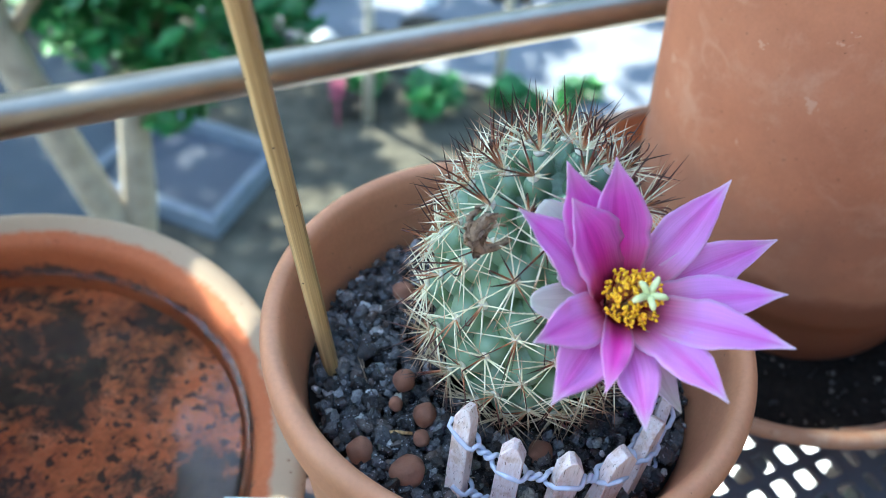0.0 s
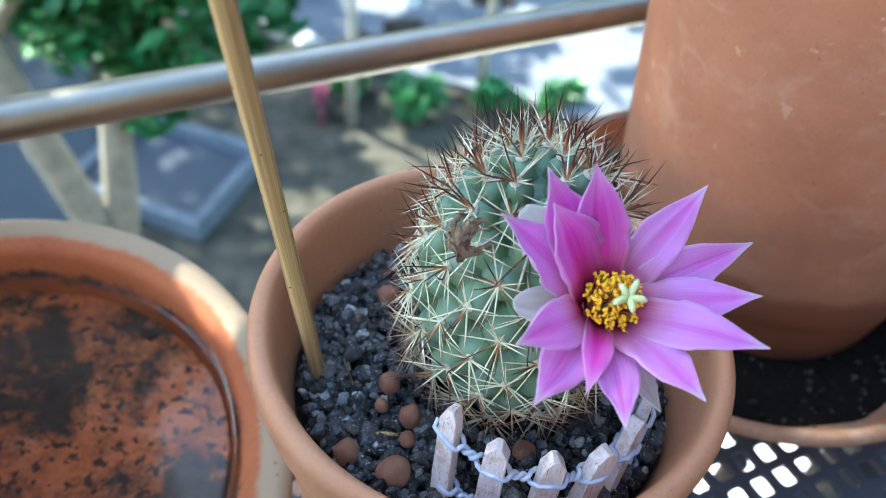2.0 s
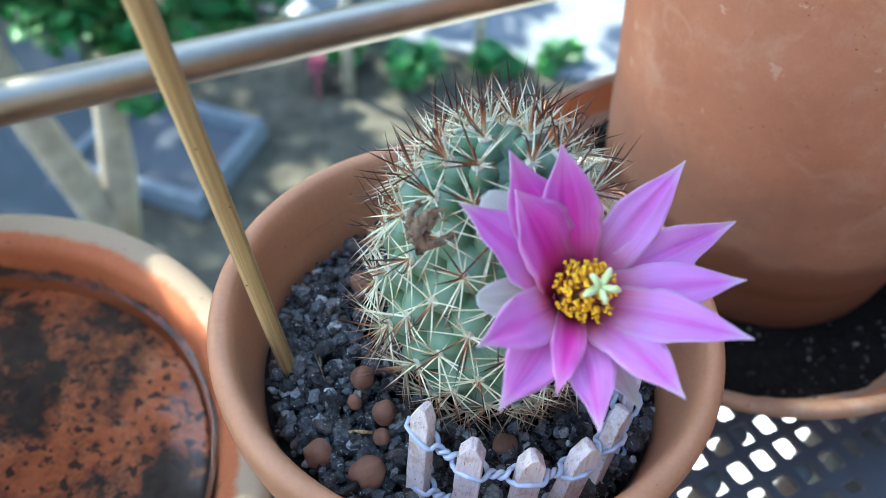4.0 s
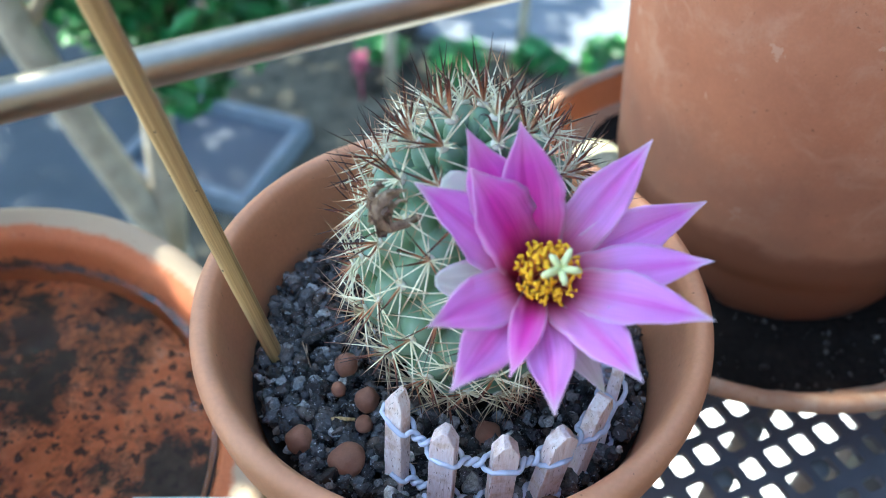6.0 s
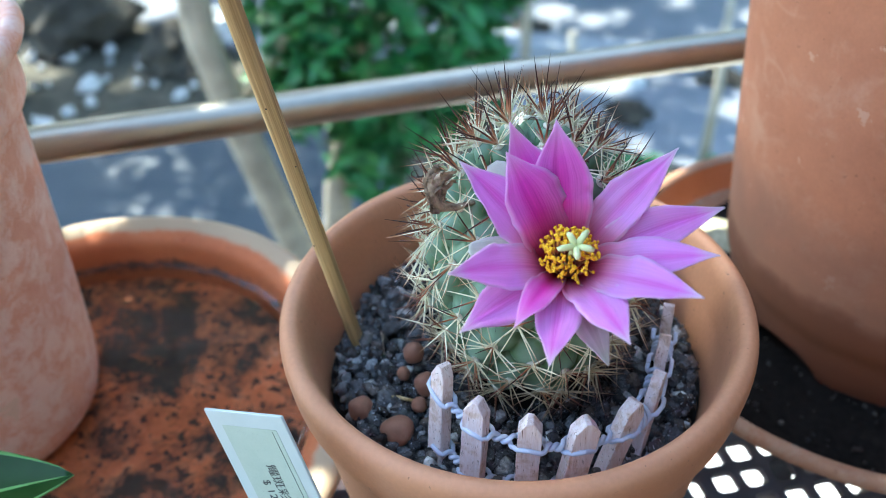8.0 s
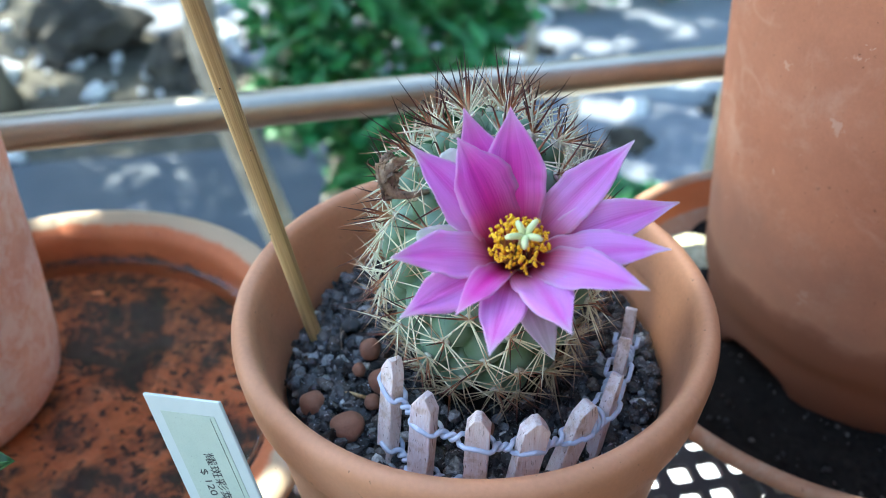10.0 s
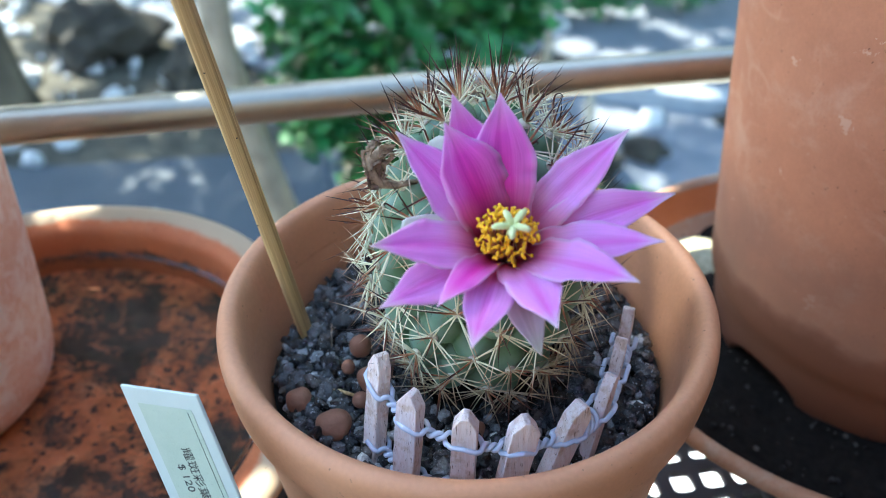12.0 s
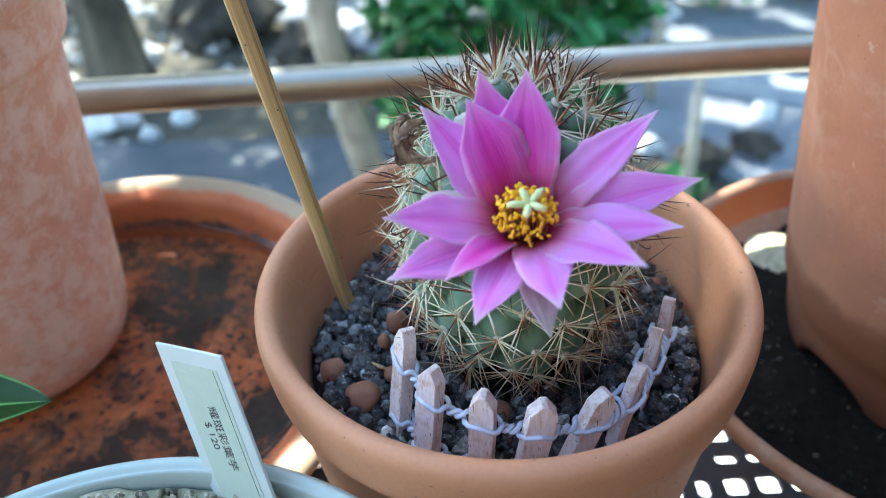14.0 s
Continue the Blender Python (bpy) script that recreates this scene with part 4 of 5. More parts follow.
def petal(tip, width, sag=0.0, twist=0.0, cup=0.14, fold=0.0, base=0.0022, rise=0.50, seed=0, blunt=0.0):
    """One pointed petal from the throat to its tip, cupped across and waved along its edge."""
    tip = Vector(tip)
    flat = (tip - FC) - FN * (tip - FC).dot(FN)
    out = flat.normalized()
    top = (tip - FC).dot(FN)
    p0 = FC + out * base
    p1 = FC + out * flat.length * 0.40 + FN * (top * rise + 0.0012 + sag)
    shape = ((0.0, 0.62), (0.12, 0.70), (0.26, 0.84), (0.40, 0.95), (0.52, 1.0), (0.62, 0.96), (0.71, 0.82), (0.79, 0.60), (0.87, 0.36), (0.93, 0.18), (0.97, 0.08), (1.0, 0.012))
    bm = bmesh.new()
    la, lc = bm.verts.layers.float.new("along"), bm.verts.layers.float.new("across")
    nu, nv = 30, 12
    rows = []
    for i in range(nu + 1):
        u = i / nu
        c = p0 * (1 - u) ** 2 + p1 * (2 * u * (1 - u)) + tip * u * u
        d = ((p1 - p0) * (2 - 2 * u) + (tip - p1) * (2 * u)).normalized()
        side = FN.cross(d).normalized()
        side = Matrix.Rotation(twist * u, 3, d) @ side
        nrm = d.cross(side).normalized()
        for (a, wa), (b, wb) in zip(shape, shape[1:]):
            if a <= u <= b:
                w = wa + (wb - wa) * (u - a) / (b - a)
        w = w ** (1 - 0.6 * blunt) if u > 0.5 else w
        w *= 1.06 * width / 2
        row = []
        for j in range(nv + 1):
            v = 2 * j / nv - 1
            edge = (noise.noise((u * 5 + seed, v, seed * 3.1)) + 0.5 * noise.noise((u * 13 + seed, v, seed))) * abs(v) ** 2
            lift = 0.75 * cup * width * v * v * (1 - 0.9 * u) + 0.15 * width * edge - 0.03 * width * math.exp(-(v * 5) ** 2) + 0.045 * width * noise.noise((v * 3.5, seed, u * 1.5)) + 0.03 * width * math.sin(v * 9 + seed) * noise.noise((u * 2.5, seed, 4)) + fold * width * max(0, v) ** 1.5 * u
            p = bm.verts.new(c + side * (w * v * (1 + 0.06 * noise.noise((u * 9, seed, v)))) + nrm * lift * (w * 2 / width) - FC)
            p[la], p[lc] = u, abs(v)
            row.append(p)
        rows.append(row)
    for i in range(nu):
        for j in range(nv):
            bm.faces.new((rows[i][j], rows[i][j + 1], rows[i + 1][j + 1], rows[i + 1][j]))
    bmesh.ops.recalc_face_normals(bm, faces=bm.faces)
    g = bmesh.ops.solidify(bm, geom=list(bm.faces), thickness=0.00018)
    return bm


PETALS = [  # tip, width, sag, twist, cup, fold
    ((-0.0047, -0.0248, 0.1544), 0.0110, 0.0005, 0.25, 0.16, 0.0),
    ((0.0028, -0.0160, 0.1592), 0.0112, -0.0016, 0.1, 0.15, 0.0),
    ((0.0042, -0.0232, 0.1570), 0.0125, 0.0018, 0.1, 0.18, 0.0),
    ((0.0115, -0.0140, 0.1600), 0.0116, 0.0010, -0.1, 0.15, 0.0),
    ((0.0346, -0.0086, 0.1544), 0.0088, 0.0, -0.2, 0.12, 0.1),
    ((0.0451, -0.0146, 0.1465), 0.0088, 0.0005, 0.2, 0.12, 0.2),
    ((0.0457, -0.0267, 0.1444), 0.0090, 0.0010, 0.0, 0.12, -0.1),
    ((0.0440, -0.0404, 0.1456), 0.0092, 0.0, -0.1, 0.14, 0.0),
    ((0.0337, -0.0488, 0.1395), 0.0090, 0.0020, 0.0, 0.10, 0.0),
    ((0.0209, -0.0534, 0.1347), 0.0085, 0.0015, 0.1, 0.10, 0.0),
    ((0.0134, -0.0496, 0.1382), 0.0056, 0.0035, 0.2, 0.16, 0.0),
    ((0.0045, -0.0533, 0.1378), 0.0096, 0.0005, 0.1, 0.12, 0.0),
    ((0.0002, -0.0466, 0.1449), 0.0090, 0.0015, -0.15, 0.14, 0.0)]
SEPALS = [((0.0300, -0.0429, 0.1266), 0.0068, 0.0, 0.0, 0.14, 0.0), ((-0.0002, -0.0338, 0.1405), 0.0082, -0.001, 0.0, 0.2, 0.0), ((-0.0004, -0.0176, 0.1500), 0.0120, 0.0, 0.0, 0.14, 0.0),
          ((0.0325, -0.0190, 0.1385), 0.0066, -0.001, 0.0, 0.14, 0.0)]


def build_flower(cactus):
    rr = random.Random(5)
    t = lathe(smooth_profile([(0.0018, -0.014), (0.0026, -0.009), (0.0034, -0.003), (0.0042, 0.0015), (0.0034, 0.0018), (0.0022, -0.001), (0.0, -0.003)], 4), 32)
    bmesh.ops.transform(t, matrix=FN.to_track_quat("Z", "Y").to_matrix().to_4x4(), verts=t.verts)
    flower = part("flower", t, M_THROAT, cactus, "large open magenta-pink flower with pointed petals")
    flower.location = FC - C0
    for k, (tip, w, sag, tw, cup, fold) in enumerate(PETALS):
        part("petal", petal(tip, w, sag, tw, cup, fold, seed=k * 1.7 + 1), M_PETAL_RICH if k in (1, 2, 3, 10) else M_PETAL, flower)
    for k, (tip, w, sag, tw, cup, fold) in enumerate(SEPALS):
        part("outer_petal", petal(tip, w, sag, tw, cup, fold, rise=0.2, seed=40 + k, blunt=1.0 if k in (1, 2) else 0.3), M_FADED if k == 0 else M_SEPAL, flower, "pale greenish-white outer petal with a pink stripe")
    to = FN.to_track_quat("Z", "Y").to_matrix()
    for k in range(150):
        r = 0.0058 * math.sqrt(rr.uniform(0.05, 1))
        a = rr.uniform(0, 2 * math.pi)
        h = 0.0112 + rr.uniform(-0.0032, 0.0010) - 0.0026 * (r / 0.0058) ** 2
        end = to @ Vector((r * math.cos(a), r * math.sin(a), h))
        root = to @ Vector((0.0024 * math.cos(a), 0.0024 * math.sin(a), 0.0005))
        midp = to @ Vector((r * 0.7 * math.cos(a + 0.2), r * 0.7 * math.sin(a + 0.2), h * 0.62))
        bm = bmesh.new()
        layer = bm.verts.layers.float.new("along")
        tube(bm, [root, (root + midp) / 2, midp, (midp + end) / 2, end], 0.00010, 5, layer)
        n0 = len(bm.faces)
        for q in range(2):
            bmesh.ops.create_icosphere(bm, subdivisions=1, radius=0.00040, matrix=Matrix.Translation(end + Vector((rr.uniform(-1, 1), rr.uniform(-1, 1), rr.uniform(-1, 1))) * 0.0003) @ turned(rr) @ Matrix.Diagonal((1.25, 0.85, 0.8, 1)))
        bm.faces.ensure_lookup_table()
        for f in bm.faces[n0:]:
            f.material_index = 1
        part("stamen", bm, [M_FILAMENT, M_ANTHER], flower)
    tip = Vector((0.0202, -0.0314, 0.1441)) - FC
    bm = bmesh.new()
    tube(bm, [FN * -0.001, tip * 0.5 + FN * 0.001, tip], [0.0005, 0.0006, 0.0008], 10)
    ax = tip.normalized().lerp(FN, 0.5).normalized()
    e1 = ax.orthogonal().normalized()
    for k in range(5):
        d = Matrix.Rotation(2 * math.pi * k / 5 + 0.4, 3, ax) @ e1
        ln = (0.0036, 0.0028, 0.0038, 0.0030, 0.0033)[k]
        tube(bm, [tip - ax * 0.0006, tip + d * ln * 0.35 + ax * 0.0006, tip + d * ln * 0.75 + ax * 0.0011, tip + d * ln + ax * 0.0009], [0.0007, 0.00068, 0.00066, 0.00036], 8)
    part("stigma", bm, M_STIGMA, flower, "pale green star-shaped stigma")


M_THROAT = plain("flower_throat", (0.36, 0.03, 0.07), (0.50, 0.07, 0.12), 400, 0.6)


def build_withered(cactus):
    rr = random.Random(17)
    bm = bmesh.new()
    way = [Vector(p) - C0 for p in ((-0.0050, -0.0165, 0.1385), (-0.0075, -0.0195, 0.1390), (-0.0100, -0.0218, 0.1400), (-0.0116, -0.0224, 0.1425), (-0.0116, -0.0216, 0.1452), (-0.0100, -0.0208, 0.1472), (-0.0080, -0.0204, 0.1474))]
    tube(bm, way, [0.0007, 0.0008, 0.0010, 0.0011, 0.0012, 0.0010, 0.0005], 12)
    for v in bm.verts:
        q = v.co * 900
        v.co += Vector((noise.noise(q), noise.noise(q + Vector((7, 0, 0))), noise.noise(q + Vector((0, 9, 0))))) * 0.0006
    for k in range(22):     # limp shreds of the old petals that run along the bent tube
        at = rr.uniform(1.6, 4.6)
        off = Vector((rr.uniform(-1, 1), rr.uniform(-1, 1), rr.uniform(-1, 1))) * 0.0013
        side = Vector((rr.uniform(-1, 1), rr.uniform(-1, 1), rr.uniform(-1, 1))).normalized()
        rows = []
        for i in range(9):
            q = min(at + 0.24 * i, 5.99)
            c = way[int(q)].lerp(way[int(q) + 1], q - int(q)) + off * (1 + 0.08 * i)
            c += Vector((noise.noise((k, i * 0.7, 0)), noise.noise((k, i * 0.7, 5)), noise.noise((k, i * 0.7, 9)))) * 0.0010
            side = (Matrix.Rotation(rr.uniform(-0.6, 0.6), 3, off.normalized()) @ side).normalized()
            w = 0.0008 * math.sin(math.pi * (0.12 + 0.8 * i / 8)) * rr.uniform(0.5, 1.3)
            rows.append([[bm.verts.new(c + side * w * t + off.normalized() * (0.0004 * t * t + lift)) for t in (-1, -0.3, 0.4, 1)] for lift in (0, 0.00012)])
        for a, b in zip(rows, rows[1:]):
            for j in range(3):
                bm.faces.new((a[0][j], a[0][j + 1], b[0][j + 1], b[0][j]))
                bm.faces.new((a[1][j + 1], a[1][j], b[1][j], b[1][j + 1]))
            for j in (0, 3):
                bm.faces.new((a[0][j], a[1][j], b[1][j], b[0][j]))
    bmesh.ops.recalc_face_normals(bm, faces=bm.faces)
    part("withered_flower", bm, M_DRY, cactus, "crumpled brown withered flower")


def build_cactus():
    cactus = thing("cactus", C0, "green globular cactus with cream spines and a large open magenta-pink flower", "cactus")
    build_body(cactus)
    build_spines(cactus)
    build_withered(cactus)
    build_flower(cactus)


build_cactus()


# ---- the tall clay pots and their saucers ----
def build_dish():
    dish = thing("water_dish", (-0.151, -0.023, SHELF), "round terracotta dish with algae and standing water", "dish")
    R = 0.0985
    prof = [(0, 0), (0.060, 0), (0.0635, 0.0015), (0.0815, 0.011), (0.0885, 0.022), (0.0925, 0.034), (0.0945, 0.0400), (R - 0.0004, 0.0425), (R, 0.0444), (R - 0.0012, 0.0464), (0.0950, 0.0473), (0.0915, 0.0464), (0.0865, 0.0440), (0.0843, 0.0420), (0.0832, 0.0385), (0.0820, 0.030), (0.0800, 0.020), (0.0765, 0.0120), (0.072, 0.0105)]
    bm = lathe(smooth_profile(prof, 4), 128, 0.004)
    lime = bm.verts.layers.float.new("lime")
    for v in bm.verts:
        v[lime] = (math.hypot(v.co.x, v.co.y) - 0.0905) / 0.004 if v.co.z > 0.036 else -1.0
    for v in bm.verts:      # the warped rim sags on one side
        f = max(0.0, (v.co.x * 0.985 - v.co.y * 0.17) / R)
        v.co.z -= 0.0095 * f ** 1.5 * v.co.z / 0.046
        f = max(0.0, (v.co.x * 0.95 - v.co.y * 0.31) / R) ** 6
        v.co.x += 0.0045 * f * v.co.z / 0.046
    part("bowl", bm, M_DISH, dish)
    bm = disc(0.0803, lambda x, y: 0.0215 + 0.0012 * noise.noise((x * 60, y * 60, 0)) + 0.0007 * noise.noise((x * 200, y * 200, 4)), 40, 110)
    part("algae_bed", bm, M_ALGAE, dish, "brown-red algae and black sludge on the bottom")
    bm = disc(0.0830, lambda x, y: 0.0318 + 0.0018 * max(0.0, (math.hypot(x, y) - 0.0798) / 0.003) ** 2, 84, 96)
    w = part("water", bm, M_WATER, dish, "clear shallow still water")
    w.visible_shadow = False


def build_jar():
    jar = thing("tall_clay_pot", (-0.1908, -0.0298, SHELF + 0.0137), "tall pinkish terracotta pot with white mineral bloom", "pot", "tall clay pots")
    prof = [(0, 0), (0.031, 0), (0.0335, 0.002), (0.0395, 0.012), (0.0435, 0.022), (0.0452, 0.034), (0.0472, 0.056), (0.0488, 0.078), (0.0513, 0.112), (0.0523, 0.1245), (0.0528, 0.1275), (0.0555, 0.1300), (0.0566, 0.1335), (0.0566, 0.1425),
            (0.0572, 0.1450), (0.0605, 0.1470), (0.0620, 0.1498), (0.0615, 0.1525), (0.0595, 0.1536), (0.0570, 0.1525), (0.0550, 0.148), (0.0505, 0.125), (0.0385, 0.03), (0.0, 0.02)]
    part("body", lathe(smooth_profile(prof, 3), 112, 0.006, 3), M_JAR, jar)
    part("potting_soil", disc(0.0494, lambda x, y: 0.122 + 0.002 * noise.noise((x * 60, y * 60, 2))), M_SOIL, jar)


def build_saucer():
    s = thing("clay_saucer", (0.108, 0.125, SHELF), "orange terracotta saucer filled with dark soil", "saucer")
    prof = [(0, 0), (0.056, 0), (0.060, 0.002), (0.0740, 0.0150), (0.0870, 0.0255), (0.0945, 0.0308), (0.0975, 0.0340), (0.0974, 0.0368), (0.0955, 0.0382), (0.0925, 0.0368), (0.0905, 0.0330), (0.0840, 0.022), (0.070, 0.012), (0.056, 0.006)]
    bm = lathe(smooth_profile(prof, 4), 128, 0.004, 5)
    for f in bm.faces:
        c = f.calc_center_median()
        f.material_index = 0 if f.normal.x * c.x + f.normal.y * c.y < -0.004 and c.z < 0.0362 else 1
    part("bowl", bm, [M_SAUCER, M_SAUCER_OUT], s)
    part("soil_bed", disc(0.0838, lambda x, y: 0.0205 + 0.0025 * noise.noise((x * 35, y * 35, 9)) + 0.0015 * noise.noise((x * 150, y * 150, 4)), 40, 110), M_SOIL, s, "black damp soil")
    r = random.Random(6)
    places = []
    for k in range(420):
        a, q = r.uniform(0, 6.283), 0.082 * math.sqrt(r.random())
        z = r.uniform(0.0003, 0.0010)
        x, y = q * math.cos(a), q * math.sin(a)
        places.append((r.randrange(24), Matrix.Translation((x, y, 0.0212 + 0.0025 * noise.noise((x * 35, y * 35, 9)))) @ turned(r) @ Matrix.Scale(z, 4)))
    # Pale disc: puts the bright sun spot on the soil into the colour.
    bm = disc(0.0135, lambda x, y: 0.0012 - 0.0022 * (math.hypot(x, y) / 0.0135) ** 2 + 0.0008 * noise.noise((x * 200, y * 200, 3)), 10, 40)
    crust = part("sun_spot_patch", bm, M_SAND, s, "pale patch that brightens the sun spot on the soil")
    crust.location = (-0.058, 0.033, 0.0222)
    ob = scatter("grit", KINDS, places, M_DARK_GRIT)
    ob.parent = s
    tagged(ob, "small dark stones and pale grains", kind="stuff")


def build_vase():
    vase = thing("tall_clay_pot", (0.1173, 0.135, SHELF + 0.0175), "tall orange-brown terracotta pot with pale scuffs and an arched drain notch", "pot", "tall clay pots")
    prof = [(0.050, 0.0), (0.0560, 0.0), (0.0585, 0.006), (0.0600, 0.014), (0.0612, 0.022), (0.0640, 0.030), (0.0655, 0.045), (0.0690, 0.080), (0.0735, 0.130), (0.0780, 0.175), (0.0825, 0.215), (0.0850, 0.219), (0.0880, 0.224), (0.0890, 0.245),
            (0.0875, 0.249), (0.083, 0.249), (0.081, 0.245), (0.076, 0.20), (0.060, 0.030), (0.0, 0.025)]
    bm = lathe(smooth_profile(prof, 4), 160, 0.004, 7)
    for v in bm.verts:      # the arched drain notch in the foot
        a = math.atan2(v.co.y, v.co.x)
        for at in (-2.30, -0.2, 1.9):
            d = (a - at + math.pi) % (2 * math.pi) - math.pi
            if abs(d) < 0.30:
                arch = 0.013 * math.sqrt(1 - (d / 0.30) ** 2)
                if v.co.z < arch:
                    v.co.z = arch
    part("body", bm, M_VASE, vase)
    part("potting_soil", disc(0.0795, lambda x, y: 0.232 + 0.002 * noise.noise((x * 60, y * 60, 2))), M_SOIL, vase)


build_dish()
build_jar()
build_saucer()
build_vase()


# ---- white pot with a plant tag and a leaf, in front ----
def build_white_pot():
    pot = thing("white_pot", (-0.008, -0.134, SHELF + 0.0), "round white glazed pot filled with pale grit", "pot")
    prof = [(0, 0), (0.050, 0), (0.052, 0.002), (0.066, 0.070), (0.0690, 0.083), (0.0715, 0.087), (0.0735, 0.090), (0.0732, 0.0935), (0.0717, 0.0952), (0.0698, 0.0942), (0.0685, 0.091), (0.064, 0.066), (0.0, 0.055)]
    part("body", lathe(smooth_profile(prof, 4), 128), M_WHITEPOT, pot)
    part("grit_bed", disc(0.0682, lambda x, y: 0.0902 + 0.0025 * noise.noise((x * 90, y * 90, 0)) + 0.0012 * noise.noise((x * 320, y * 320, 5)), 60, 160), M_SAND, pot, "pale sandy grit")
    r = random.Random(14)
    places = []
    for k in range(6000):
        a, q = r.uniform(0, 6.283), 0.0670 * math.sqrt(r.random())
        x, y = q * math.cos(a), q * math.sin(a)
        z = 0.0908 + 0.0025 * noise.noise((x * 90, y * 90, 0))
        places.append((r.randrange(24), Matrix.Translation((x, y, z)) @ turned(r) @ Matrix.Scale(r.uniform(0.0003, 0.0009), 4)))
    ob = scatter("loose_grit", KINDS, places, M_GRIT, smooth=True)
    ob.parent = pot
    tagged(ob, "coarse pale yellow and grey grains", kind="stuff")


build_white_pot()


def text_mesh(body, size):
    c = bpy.data.curves.new("writing", "FONT")
    c.body = body
    c.size = size
    c.extrude = 0.00002
    ob = bpy.data.objects.new("writing", c)
    scene.collection.objects.link(ob)
    bpy.context.view_layer.update()
    me = bpy.data.meshes.new_from_object(ob.evaluated_get(bpy.context.evaluated_depsgraph_get()))
    bpy.data.objects.remove(ob)
    me.materials.clear()
    me.materials.append(M_INK)
    return me


def build_tag():
    tl, tr = Vector((-0.0508, -0.0623, 0.1070)), Vector((-0.0313, -0.0622, 0.1117))
    x = (tr - tl).normalized()
    down = Vector((0.44, -0.26, -0.86))
    y = -(down - x * down.dot(x) * 0.0).normalized()
    n = x.cross(y).normalized()
    tag = thing("plant_tag", tl, "white plastic plant tag with a printed green-tinted price sticker", "plant tag")
    w = (tr - tl).length
    h = 0.052
    bm = bmesh.new()
    quad = [Vector((0, 0, 0)), x * w, x * w - y * h, -y * h]
    f = [bm.verts.new(p + n * 0.0004) for p in quad]
    b = [bm.verts.new(p - n * 0.0004) for p in quad]
    bm.faces.new(f)
    bm.faces.new(b[::-1])
    for k in range(4):
        bm.faces.new((f[k], b[k], b[(k + 1) % 4], f[(k + 1) % 4]))
    bmesh.ops.recalc_face_normals(bm, faces=bm.faces)
    bmesh.ops.bevel(bm, geom=list(bm.edges), offset=0.00015, segments=1, affect="EDGES")
    part("plate", bm, M_TAG, tag, smooth=False)
    bm = bmesh.new()
    q = [x * w * 0.16 - y * 0.0035, x * w * 0.86 - y * 0.0035, x * w * 0.86 - y * 0.046, x * w * 0.16 - y * 0.046]
    bm.faces.new([bm.verts.new(p + n * 0.00050) for p in q])
    g = bmesh.ops.extrude_face_region(bm, geom=list(bm.faces))
    bmesh.ops.translate(bm, verts=[v for v in g["geom"] if isinstance(v, bmesh.types.BMVert)], vec=-n * 0.00006)
    bmesh.ops.recalc_face_normals(bm, faces=bm.faces)
    part("sticker", bm, M_STICKER, tag, "pale green paper sticker", smooth=False)
    bm = bmesh.new()
    a, b2 = x * w * 0.80 - y * 0.0040, x * w * 0.80 - y * 0.045
    tube(bm, [a + n * 0.00052, b2 + n * 0.00052], 0.00005, 4)
    part("printed_line", bm, M_INK, tag)
    # the writing runs down the tag
    ex = -y
    ey = x - ex * x.dot(ex)
    ey.normalize()
    ez = ex.cross(ey)
    for body, size, ox, oy in (("耀斑彩葉芋", 0.0030, 0.0150, 0.0098), ("$ 120", 0.0028, 0.0185, 0.0068)):
        ob = new("writing", text_mesh(body, size))
        ob.parent = tag
        m = Matrix((ex, ey, ez)).transposed().to_4x4()
        p = ex * ox + ey * oy
        m.translation = p + n * 0.00052
        ob.matrix_local = m


build_tag()


def build_leaf():
    tip, root = Vector((-0.0950, -0.0680, 0.0710)), Vector((-0.1500, -0.1120, 0.0610))
    leaf = thing("caladium_leaf", (-0.062, -0.150, 0.068), "glossy dark green leaf with a pale midrib and edge", "leaf")
    o = leaf.location
    ax = (tip - root).normalized()
    side = Vector((0, 0, 1)).cross(ax).normalized()
    nrm = ax.cross(side)
    bm = bmesh.new()
    rows = []
    for i in range(25):
        u = i / 24
        w = 0.017 * (math.sin(math.pi * min(1, u * 0.95 + 0.05)) ** 0.7) * (1 if u < 0.6 else 1 - 0.25 * (u - 0.6) / 0.4)
        c = root.lerp(tip, u) + nrm * 0.006 * math.sin(math.pi * u)
        rows.append([bm.verts.new(c + side * w * v + nrm * 0.25 * w * abs(v) - o) for v in (-1, -0.9, -0.45, -0.05, 0.05, 0.45, 0.9, 1)])
    for a, b in zip(rows, rows[1:]):
        for s in range(7):
            f = bm.faces.new((a[s], a[s + 1], b[s + 1], b[s]))
            f.material_index = 1 if s in (0, 3, 6) else 0
    bmesh.ops.remove_doubles(bm, verts=bm.verts, dist=1e-5)
    bmesh.ops.recalc_face_normals(bm, faces=bm.faces)
    bmesh.ops.solidify(bm, geom=list(bm.faces), thickness=0.0004)
    part("blade", bm, [M_LEAF, M_LEAF_EDGE], leaf)
    bm = bmesh.new()
    tube(bm, [Vector((0, 0, 0)), Vector((-0.03, 0.01, 0.03)), root - o + Vector((-0.012, -0.004, 0.0)), root - o], [0.0016, 0.0014, 0.0012, 0.001], 10)
    part("stalk", bm, M_LEAF_EDGE, leaf)


build_leaf()


